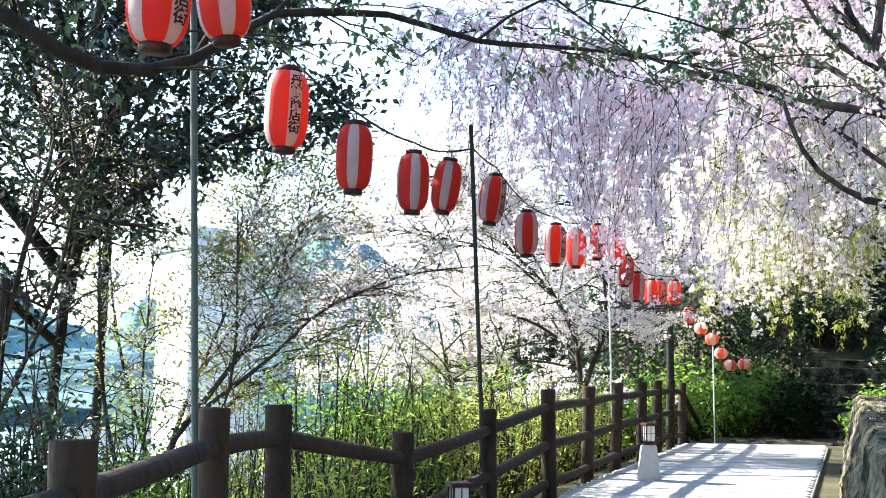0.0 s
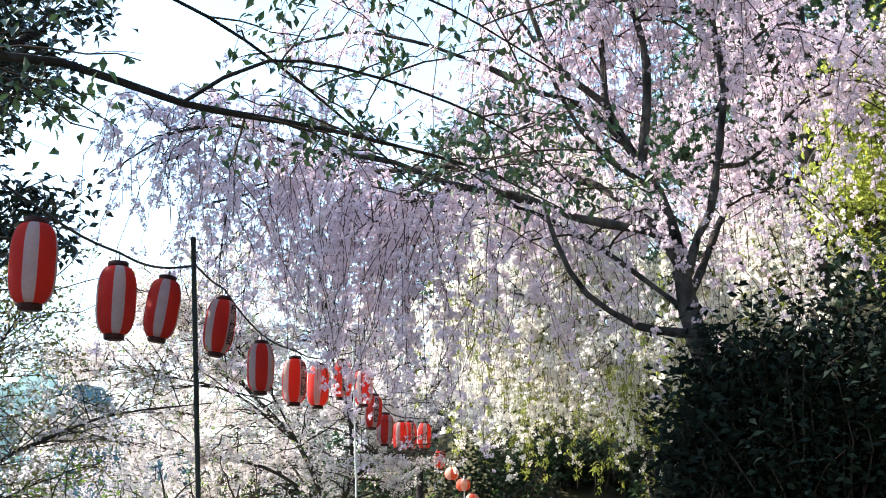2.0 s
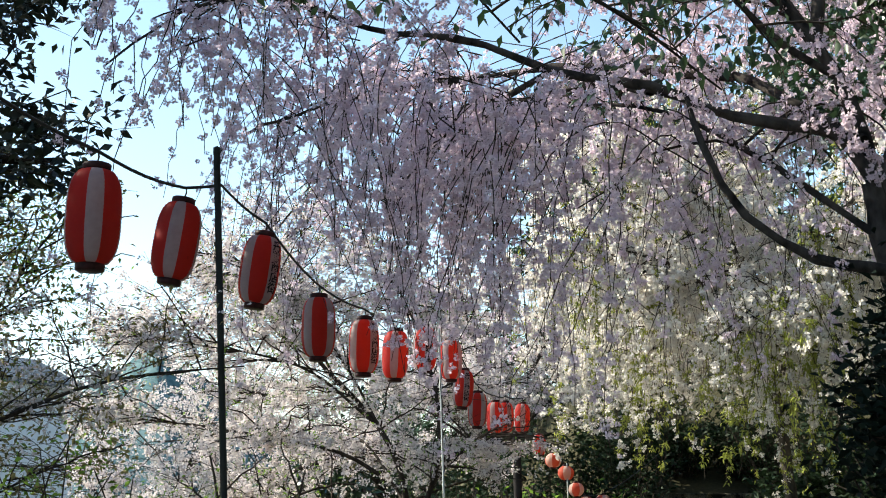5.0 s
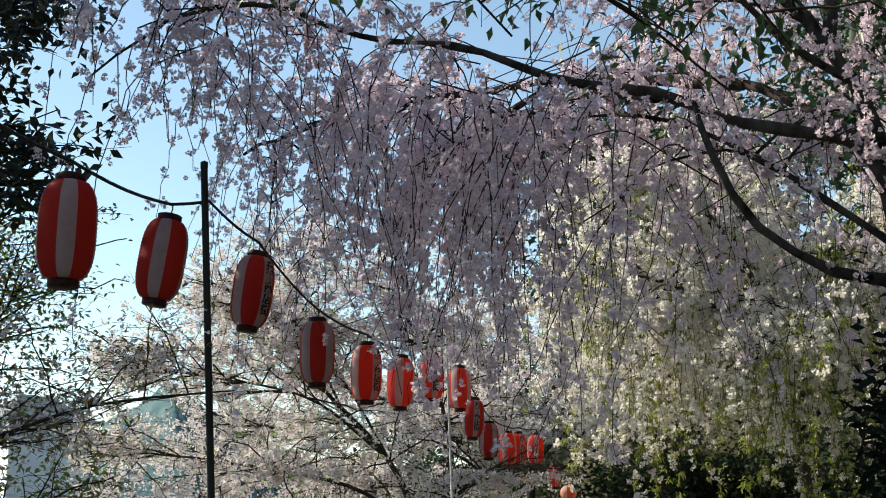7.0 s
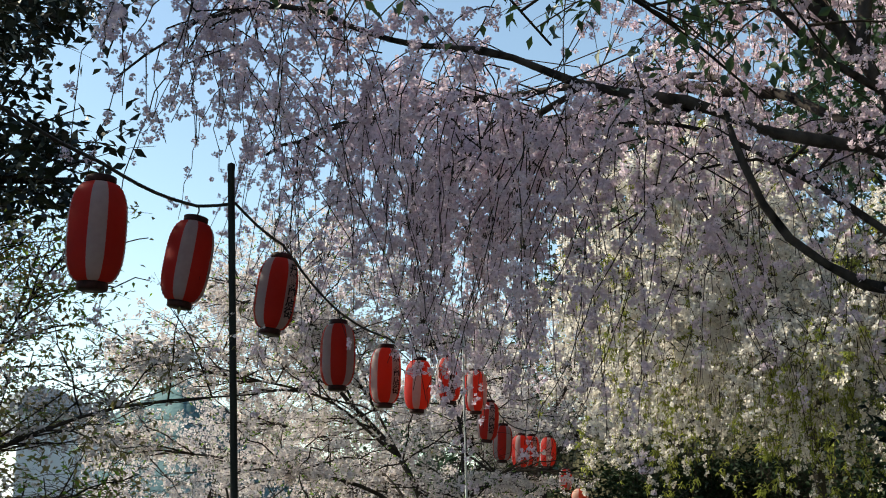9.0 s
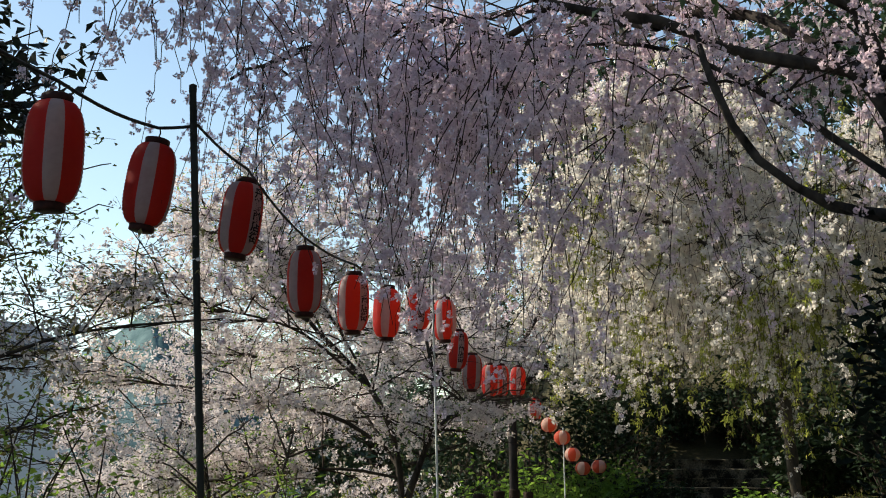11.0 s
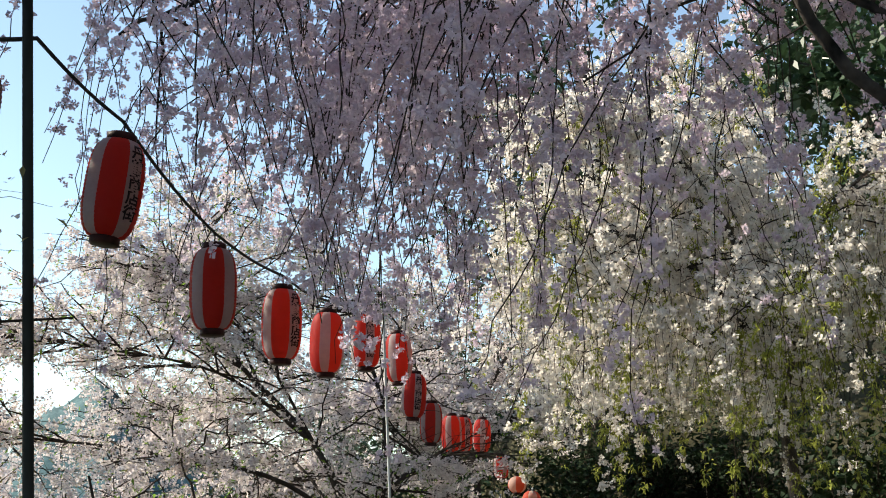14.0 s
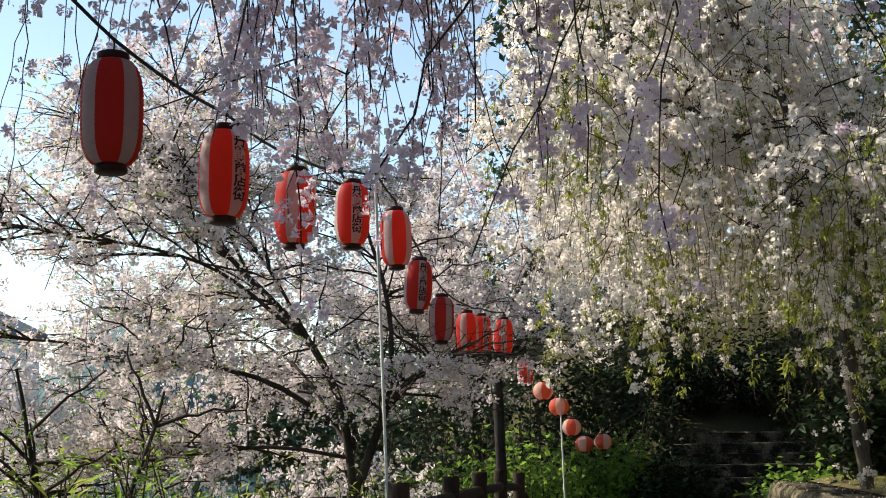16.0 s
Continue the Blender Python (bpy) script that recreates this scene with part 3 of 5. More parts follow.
pole("lantern_pole", (-1.06, 5.66, -0.4), (-1.2, 5.62, 3.5), 0.017, POLE, "slim grey-green metal lantern pole behind the fence")
pole("lantern_pole", (0.36, 9.82, -0.3), (0.18, 9.74, 3.36), 0.018, POLE_DARK, "dark slim metal lantern pole behind the fence")
pole("lantern_pole", (2.06, 15.7, -0.2), (1.97, 15.7, 3.45), 0.011, POLE_PALE, "pale thin metal lantern pole beside the fence")
pole("utility_pole", (3.93, 22.5, -0.3), (3.87, 22.47, 2.62), 0.066, BARK_DARK, "dark stout wooden post at the end of the fence")
pole("lantern_pole", (4.72, 22.7, 0.0), (4.69, 22.7, 2.2), 0.011, POLE_PALE, "pale thin metal pole holding the round lanterns")

LH, LR = 0.46, 0.114


def lantern_radius(z):
    """Radius of the paper shade at height z below the top."""
    u = np.clip((np.asarray(z) - 0.03) / (LH - 0.06), 0, 1)
    return 0.055 + (LR - 0.055) * np.clip(1 - np.abs(2 * u - 1) ** 3.2, 0, 1) ** 0.55


def lantern_master(written):
    at = thing("paper_lantern", (0, 0, -50), "red and white striped paper lantern hanging from a wire" + (", black lettering" if written else ""), "lantern", "festival lanterns")
    zs = np.linspace(0.03, LH - 0.03, 47)
    prof = [(float(lantern_radius(z)) + (0.0016 if i % 2 else -0.0012), -float(z)) for i, z in enumerate(zs)]
    panels = []
    for k in range(4):
        c = k * math.pi / 2
        v, f = turned(prof, 6, c - radians(18), c + radians(18))
        panels.append(link_mesh("white_panel", v, f, WHITE, at))
        v, f = turned(prof, 8, c + radians(18), c + radians(72))
        link_mesh("red_panel", v, f, RED, at)
    for nm, z0, z1 in (("top_cap", 0.0, -0.034), ("bottom_cap", -LH + 0.034, -LH)):
        v, f = turned([(0.0001, z0), (0.052, z0), (0.06, z0 - 0.004), (0.06, z1 + 0.004), (0.054, z1), (0.0001, z1)], 20)
        link_mesh(nm, v, f, BLACK, at)
    t = Tubes(5)
    t.add(np.array([(0, 0, 0), (0, 0.006, 0.03), (0, 0, 0.06)]), 0.004, 0.004)
    t.make("hook", WIRE, at)
    if written:
        word = "丹鶴商店街"
        for side in (0, math.pi):
            vs, fs = [], []
            for k, ch in enumerate(word):
                cu = bpy.data.curves.new("glyph", "FONT")
                cu.body, cu.size, cu.align_x = ch, 0.064, "CENTER"
                cu.fill_mode, cu.offset = "FRONT", 0.0016
                tmp = new("glyph", cu)
                bpy.context.view_layer.update()
                me = tmp.to_mesh()
                co = np.array([v.co[:] for v in me.vertices])
                polys = [tuple(i + len(vs) for i in p.vertices) for p in me.polygons]
                x = co[:, 0]
                z = 0.115 + 0.062 * k - co[:, 1]
                r = lantern_radius(z) + 0.011
                ang = side + x / LR
                vs += list(zip(r * np.cos(ang), r * np.sin(ang), -z))
                fs += polys
                tmp.to_mesh_clear()
                bpy.data.objects.remove(tmp)
            link_mesh("lettering", vs, fs, INK, panels[0 if side == 0 else 2], "black vertical lettering", smooth=False)
    return at


def ball_master():
    at = thing("round_lantern", (0, 0, -52), "small round red and white paper lantern on a wire", "lantern", "round lanterns")
    r = 0.125
    prof = [(r * math.sin(u) * 1.0 + (0.001 if i % 2 else -0.001), r * 0.92 * math.cos(u)) for i, u in enumerate(np.linspace(0.4, math.pi - 0.4, 25))]
    for k in range(3):
        c = k * 2 * math.pi / 3
        v, f = turned(prof, 8, c, c + math.pi / 3)
        link_mesh("white_panel", v, f, BALL_WHITE_GLOW, at)
        v, f = turned(prof, 8, c + math.pi / 3, c + 2 * math.pi / 3)
        link_mesh("red_panel", v, f, BALL_RED_GLOW, at)
    for nm, s in (("top_cap", 1), ("bottom_cap", -1)):
        v, f = turned([(0.0001, s * 0.125), (0.045, s * 0.125), (0.05, s * 0.118), (0.05, s * 0.105), (0.0001, s * 0.1)], 14)
        link_mesh(nm, v, f, BLACK, at)
    return at


WRITTEN, PLAIN, BALL = lantern_master(True), lantern_master(False), ball_master()
# x, y, top z, turn of a white panel from facing back along the walk, lean, written
LANTERNS = [
    (-0.97, 4.1, 2.98, 10, 2, 1), (-0.94, 4.95, 3.23, -18, -6, 0), (-0.8, 6.2, 2.99, 8, 2, 1), (-0.55, 7.42, 2.95, -14, 1, 0),
    (-0.23, 8.58, 2.975, 2, 1, 0), (0.02, 9.77, 3.125, -6, 8, 0), (0.41, 10.65, 3.147, 46, 7, 1), (0.742, 11.84, 2.985, -42, 0, 0),
    (1.102, 12.86, 2.988, 42, 1, 1), (1.43, 14.03, 3.067, -6, 2, 0), (1.793, 15.25, 3.273, 18, 1, 1), (2.145, 16.2, 3.283, -30, -1, 0),
    (2.43, 17.3, 3.09, 20, 4, 1), (2.76, 18.6, 2.96, 40, 2, 0), (3.15, 19.8, 2.95, -20, 0, 0), (3.41, 20.6, 3.01, 30, 0, 1),
    (3.79, 21.4, 3.06, 5, 2, 0),
]
first = {}
wire_points = [(-1.0, 2.4, 3.2)]
for x, y, z, turn, lean, written in LANTERNS:
    facing = math.degrees(math.atan2(2.5 - y, 0.7 - x))
    m = pose(x, y, z, 0, 0, 0) @ pose(0, 0, 0, 0, lean, 0) @ pose(0, 0, 0, 0, 0, facing + turn)
    source = WRITTEN if written else PLAIN
    if source not in first:
        first[source] = True
        source.matrix_basis = m
    else:
        copy_thing(source, m)
    wire_points.append((x, y, z + 0.055))
    if y == 4.95:
        wire_points.append((-1.185, 5.62, 3.3))
    if y == 9.77:
        wire_points.append((0.2, 9.85, 3.22))
    if y == 15.25:
        wire_points.append((1.975, 15.7, 3.42))
short = copy_thing(PLAIN, pose(4.17, 22.2, 2.66, 0, 0, 200) @ Matrix.Identity(4))
short.scale = (0.85, 0.85, 0.74)
wire_points += [(4.17, 22.2, 2.7)]
for i, (x, y, z) in enumerate(((4.44, 22.5, 2.27), (4.69, 22.78, 2.09), (5.0, 23.5, 1.85), (5.32, 24.2, 1.64), (5.68, 24.6, 1.67))):
    m = pose(x, y, z, 0, 4 - 2 * i, 70 + 47 * i)
    if i == 0:
        BALL.matrix_basis = m
    else:
        copy_thing(BALL, m)
    wire_points.append((x, y, z + 0.12))
wire_points.append((7.4, 27.0, 2.6))
t = Tubes(6)
line = [wire_points[0]]
for a, b in zip(wire_points, wire_points[1:]):
    a, b = np.array(a), np.array(b)
    for s in np.linspace(0, 1, 7)[1:]:
        p = a + (b - a) * s
        p[2] -= 0.02 * math.sin(math.pi * s) * np.linalg.norm(b - a)
        line.append(tuple(p))
t.add(np.array(line), 0.008, 0.008)
tagged(t.make("lantern_wire", WIRE), "black electric wire carrying the paper lanterns", "wire")


# ---- trees ----
def weeping_cherry(foot, trunk, limbs, r0, rng, side, twigs, length, bloom, material, leaf=None, per_metre=26, clump=3, zmin=1.3, label="", keep=None, spread=0.035, out=0.9, bark=BARK, flower=BLOOM, curtain=(), open_air=None, shoots=0):
    """Trunk, limbs and many hanging twigs crowded with blossom."""
    at = thing("weeping_cherry_tree", foot, label, "tree")
    base = np.array(foot)
    wood = Tubes(10)
    tl = smooth_line(trunk, 0.12)
    knotted = tl + np.cumsum(rng.normal(0, 0.006, tl.shape), 0)
    wood.add(knotted - base, r0 * 1.15, r0 * 0.85, 0.12, rng)
    wood.make("trunk", bark, at)
    lines = [smooth_line(c, 0.14) for c, _, _ in limbs]
    for ln, (c, ra, rb) in zip(lines, limbs):
        t = Tubes(8)
        wob = np.cumsum(rng.normal(0, 0.013, ln.shape), 0) * np.linspace(0, 1, len(ln))[:, None]
        ln += wob
        t.add(ln - base, ra, rb, 0.13, rng)
        t.make("limb", bark, at)
    sides = grow(lines, rng, side, length * 0.8, 0.3, sag=0.75)
    if keep is not None:
        sides = [ln for ln in sides if keep(ln).all() and ln[:, 2].min() > 2.8]
    st = Tubes(5)
    for ln in sides:
        st.add(ln - base, 0.01, 0.004)
    everything = lines + sides * 2
    tw, pts, gpts = Tubes(3), [], []
    for _ in range(twigs):
        ln = everything[rng.integers(len(everything))]
        k = int(rng.uniform(0.25, 1.0) * (len(ln) - 1))
        s = ln[k]
        a = rng.uniform(0, 2 * math.pi)
        h = hang(s, np.array([math.cos(a) * out, math.sin(a) * out, rng.uniform(0.1, 0.7)]), rng.uniform(0.45, 1.25) * length, rng)
        floor = zmin(h[-1]) if callable(zmin) else zmin
        h = h[h[:, 2] > floor]
        if keep is not None:
            h = h[keep(h)]
        if len(h) < 5 or (open_air is not None and rng.uniform() > open_air(h.mean(0))):
            continue
        tw.add(h - base, 0.005, 0.0022)
        pts.append(bunches(h, per_metre * rng.uniform(0.35, 1.3), spread * 0.6, bloom * 0.95, rng, 0.06, clump))
        if leaf is not None and rng.uniform() < leaf[1]:
            gpts.append(spots(h, 22, 0.035, rng, 0.3, 2))
    for _ in range(shoots):
        ln = lines[rng.integers(len(lines))]
        s = ln[int(rng.uniform(0.3, 1.0) * (len(ln) - 1))] + rng.normal(0, 0.25, 3)
        a = rng.uniform(0, 2 * math.pi)
        h = hang(s, np.array([math.cos(a), math.sin(a), 0.2]), rng.uniform(1.4, 2.9), rng, 0.5, 0.6)
        h = h[h[:, 2] > 1.25 + 0.5 * rng.uniform()]
        h = h[keep(h)] if keep is not None else h
        if len(h) > 6:
            tw.add(h - base, 0.005, 0.0022)
            gpts.append(spots(h, 26, 0.025, rng, 0.3, 2.5))
    for which, number, lo_k in curtain:
        ln = lines[which]
        for _ in range(number):
            s = ln[int(rng.uniform(lo_k, 1.0) * (len(ln) - 1))] + rng.normal(0, 0.12, 3)
            a = rng.uniform(0, 2 * math.pi)
            h = hang(s, np.array([math.cos(a), math.sin(a), 0.3]), rng.uniform(1.2, 2.6), rng, 0.8, 0.85)
            h = h[h[:, 2] > (zmin(h[-1]) if callable(zmin) else zmin)]
            h = h[keep(h)] if keep is not None else h
            if len(h) > 4 and (open_air is None or rng.uniform() < open_air(h.mean(0))):
                tw.add(h - base, 0.005, 0.0022)
                pts.append(bunches(h, per_metre * rng.uniform(0.5, 1.3), spread * 0.6, bloom * 0.95, rng, 0.05, clump))
    for ln in sides:
        q = bunches(ln, per_metre * 1.0, spread * 1.6, bloom * 1.1, rng, 0.2, clump)
        pts.append(q if keep is None else q[keep(q)])
    for ln in lines + [tl]:
        for _ in range(int(len(ln) * 0.7)):
            p = ln[rng.integers(2, len(ln))]
            d = rng.normal(0, 1, 3)
            spur = p + (d / np.linalg.norm(d)) * np.linspace(0, rng.uniform(0.1, 0.3), 4)[:, None]
            tw.add(spur - base, 0.004, 0.002)
            pts.append(bunches(spur, 9, spread * 0.5, bloom, rng, 0.3, clump))
        q = bunches(ln, per_metre * 0.9, spread * 1.8, bloom * 1.1, rng, 0.18, clump)
        pts.append(q if keep is None else q[keep(q)])
    st.make("branchwork", TWIG, at, kind="stuff")
    tw.make("hanging_growth", TWIG, at, kind="stuff")
    pts = np.vstack(pts)
    pts = pts - base
    strew("blossom_crown", flower, pts, bloom, rng, material, at)
    if gpts:
        strew("young_foliage", LEAF, np.vstack(gpts) - base, leaf[2], rng, leaf[0], at, droop=-0.7)
    return at


def broad_tree(name, foot, trunk, limbs, r0, rng, side, twigs, reach, template, size, per_twig, material, label, droop=-0.3, bark=BARK, extra=None, rise=0.2, keep=None, clump=0.05, category="tree", thin=1.0, wobble=0.012, bunch=None):
    """Trunk, limbs, two orders of branches, and leaves or blossom round the twigs."""
    at = thing(name, foot, label, category)
    base = np.array(foot)
    if trunk is not None:
        tl = smooth_line(trunk, 0.15)
        t = Tubes(10)
        t.add(tl - base, r0 * 1.2, r0 * 0.75, 0.05, rng)
        t.make("trunk", bark, at)
    lines = [smooth_line(c, 0.18) for c, _, _ in limbs]
    for ln, (c, ra, rb) in zip(lines, limbs):
        ln += np.cumsum(rng.normal(0, 1, ln.shape) * wobble, 0) * np.linspace(0, 1, len(ln))[:, None]
        t = Tubes(7)
        t.add(ln - base, ra, rb, 0.06, rng)
        t.make("limb", bark, at)
    sides = grow(lines, rng, side, reach, rise)
    ends = grow(sides, rng, twigs, reach * 0.45, rise * 0.6, spread=0.9)
    st = Tubes(4)
    for ln in sides:
        st.add(ln - base, 0.011 * thin, 0.005 * thin)
    fine = Tubes(3)
    for ln in ends:
        fine.add(ln[::2] - base, 0.004 * thin, 0.0018 * thin)
    fine.make("fine_growth", TWIG, at, kind="stuff")
    st.make("branchwork", TWIG, at, kind="stuff")
    pts = []
    for ln in ends:
        n = rng.poisson(per_twig)
        if n:
            k = rng.uniform(0.25, 1, n) * (len(ln) - 1)
            i = np.minimum(k.astype(int), len(ln) - 2)
            q = ln[i] + (ln[i + 1] - ln[i]) * (k - i)[:, None] + rng.normal(0, clump, (n, 3))
            if bunch:
                q = np.repeat(q[:max(1, round(n / bunch))], bunch, 0)
                q = q + rng.normal(0, size * 0.9, q.shape)
            pts.append(q)
    pts = np.vstack(pts)
    if keep is not None:
        pts = pts[keep(pts)]
    strew("crown", template, pts - base, size, rng, material, at, droop=droop)
    if extra:
        pick = pts[rng.uniform(0, 1, len(pts)) < extra[1]]
        strew("young_foliage", LEAF, pick + rng.normal(0, 0.05, pick.shape) - base, extra[2], rng, extra[0], at, droop=-0.4)
    return at


def shrub(foot, radius, height, stems, leaves, size, template, material, rng, label, droop=0.1, name="shrub", group="", lean=0.5):
    """Many stems from one root, leaves along them."""
    at = thing(name, foot, label, "shrub" if name == "shrub" else name, group)
    st, pts = Tubes(4), []
    for _ in range(stems):
        a = rng.uniform(0, 2 * math.pi)
        r = radius * math.sqrt(rng.uniform(0, 1))
        root = np.array([math.cos(a), math.sin(a), 0]) * r * 0.35
        tip = np.array([math.cos(a) * r, math.sin(a) * r, height * rng.uniform(0.55, 1.0) * (1 - 0.35 * (r / radius) ** 2)])
        mid = root * 0.5 + tip * 0.5 + np.array([0, 0, height * 0.12]) + rng.normal(0, 0.06 * height, 3)
        ln = smooth_line([root, mid, tip], height / 6)
        st.add(ln, 0.012, 0.003)
        n = max(2, int(leaves * rng.uniform(0.6, 1.4)))
        k = rng.uniform(0.12, 1, n) * (len(ln) - 1)
        i = np.minimum(k.astype(int), len(ln) - 2)
        pts.append(ln[i] + (ln[i + 1] - ln[i]) * (k - i)[:, None] + rng.normal(0, 0.07 + 0.05 * radius, (n, 3)))
    st.make("stemwork", TWIG, at, kind="stuff")
    pts = np.vstack(pts)
    pts[:, 2] = np.abs(pts[:, 2]) + 0.02
    strew("foliage", template, pts, size, rng, material, at, droop=droop)
    return at


R = np.random.default_rng


def clear_of_lanterns(p):
    """Hanging growth keeps behind the row of lanterns or well to its side."""
    d = p[:, 0] - (-0.23 + 0.31 * (p[:, 1] - 8.58))
    side = (d < -0.35) | ((d > 0.34) & ((p[:, 0] > 0.75) | (p[:, 2] > 3.3)))
    open_limbs = (p[:, 0] < 2.2) | (p[:, 2] < 2.9) | (p[:, 1] > 9.22 + 0.22 * np.sin(p[:, 0] * 9 + p[:, 2] * 7))
    gap = (p[:, 1] > 8.9) & (p[:, 2] > 3.78 + 0.26 * (p[:, 1] - 9.7)) & (np.abs(p[:, 0] - 1.85 - 0.16 * (p[:, 1] - 10)) < 0.34 + 0.16 * np.sin(p[:, 2] * 8 + p[:, 1] * 5))
    edge = p[:, 0] > np.where(p[:, 2] > 2.9, -0.5, -0.95) + 0.12 * np.sin(p[:, 2] * 11)
    return (p[:, 1] > 8.7) & edge & ~gap & (side | (p[:, 2] > 3.4)) & open_limbs


# the great weeping cherry over the path
weeping_cherry(
    (4.35, 9.75, 1.0), [(4.35, 9.75, 0.95), (4.12, 9.6, 1.7), (3.78, 9.42, 2.45), (3.62, 9.36, 2.8), (3.55, 9.34, 3.2)],
    [([(3.62, 9.35, 2.72), (3.2, 9.3, 2.78), (2.85, 9.28, 3.0), (2.66, 9.26, 3.35), (2.62, 9.3, 3.6)], 0.034, 0.012),
     ([(3.55, 9.33, 3.15), (3.4, 9.35, 3.4), (3.23, 9.35, 3.46), (2.83, 9.4, 3.53), (2.4, 9.4, 3.66), (1.89, 9.5, 3.77), (1.4, 9.5, 3.93), (0.95, 9.5, 3.97), (0.63, 9.5, 4.1), (0.27, 9.55, 4.1), (-0.13, 9.7, 3.98), (-0.45, 9.8, 3.78)], 0.036, 0.006),
     ([(3.55, 9.34, 3.15), (3.52, 9.4, 3.42), (3.43, 9.4, 3.75), (3.23, 9.4, 4.04), (3.09, 9.45, 4.38), (3.08, 9.5, 4.92), (2.96, 9.6, 5.3), (2.88, 9.7, 5.9), (2.8, 9.8, 6.4)], 0.046, 0.009),
     ([(2.4, 9.4, 3.66), (2.2, 10.2, 3.95), (1.9, 11.0, 4.0), (1.8, 12.0, 3.9)], 0.026, 0.009),
     ([(3.1, 10.1, 4.0), (2.2, 10.9, 4.3), (1.2, 11.6, 4.3), (0.2, 12.2, 4.1)], 0.034, 0.01),
     ([(3.57, 9.36, 3.1), (3.69, 9.4, 3.43), (3.79, 9.4, 3.62), (3.86, 9.4, 4.0), (3.94, 9.45, 4.58), (3.89, 9.5, 5.2), (3.94, 9.6, 5.95), (4.05, 9.7, 6.5)], 0.038, 0.009),
     ([(3.09, 9.45, 4.38), (2.69, 9.4, 4.67), (2.51, 9.4, 5.06), (2.37, 9.4, 5.5), (2.0, 9.6, 5.8)], 0.028, 0.007),
     ([(3.6, 9.35, 3.0), (4.1, 9.9, 3.7), (4.6, 10.7, 4.2), (5.0, 11.6, 4.3)], 0.032, 0.009),
     ([(3.5, 9.35, 3.4), (3.1, 10.1, 4.0), (2.7, 11.0, 4.4), (2.3, 12.0, 4.3)], 0.034, 0.008),
     ([(3.92, 9.45, 4.4), (4.5, 10.0, 5.2), (5.3, 10.6, 5.6), (6.2, 11.2, 5.4)], 0.022, 0.006),
     ([(3.86, 9.4, 3.95), (4.4, 9.9, 4.2), (5.0, 10.1, 4.8), (5.7, 10.2, 5.0)], 0.022, 0.006),
     ([(3.3, 9.4, 3.95), (3.34, 9.42, 4.2), (3.4, 9.45, 4.72), (3.33, 9.5, 5.25), (3.26, 9.6, 5.7), (3.15, 9.7, 6.3)], 0.036, 0.008),
     ([(3.19, 9.4, 4.1), (2.86, 9.4, 4.37), (2.57, 9.4, 4.43), (2.0, 9.5, 4.7), (1.3, 9.8, 4.9), (0.6, 10.2, 4.8)], 0.026, 0.007),
     ([(3.55, 9.36, 2.9), (3.18, 9.5, 3.23), (2.96, 9.6, 3.4), (2.5, 9.9, 3.7), (2.1, 10.4, 3.8)], 0.022, 0.007),
     ([(3.43, 9.4, 3.75), (3.05, 9.35, 3.95), (2.75, 9.3, 4.3), (2.45, 9.25, 4.9), (2.1, 9.3, 5.3)], 0.024, 0.007),
     ([(2.2, 10.9, 4.3), (1.8, 11.4, 4.15), (1.5, 11.9, 3.95), (1.4, 12.6, 3.7)], 0.022, 0.007)],
    0.085, R(41), 115, 400, 1.75, 0.0205, BLOSSOM, leaf=(LEAF_BRANCH, 0.045, 0.018), per_metre=13, clump=3.6, flower=POMPON,
    zmin=lambda p: (2.5 if p[0] < 1.15 else 2.2) if p[0] < 1.4 and p[1] < 10.8 else 1.85, keep=clear_of_lanterns, spread=0.036,
    curtain=((1, 32, 0.42), (1, 30, 0.74), (3, 60, 0.1), (4, 52, 0.35), (8, 42, 0.3), (6, 24, 0.05), (2, 34, 0.35), (5, 45, 0.35), (9, 26, 0.2), (10, 26, 0.2), (11, 26, 0.2), (12, 16, 0.2), (14, 18, 0.2), (13, 20, 0.3), (15, 42, 0.1)),
    bark=BARK_CHERRY,
    open_air=lambda c: 1.0 if c[0] < 1.6 else (0.85 if c[2] > 4.7 else (0.44 if c[0] > 1.95 else 0.7)),
    label="old weeping cherry with pale pink blossom arching over the path")

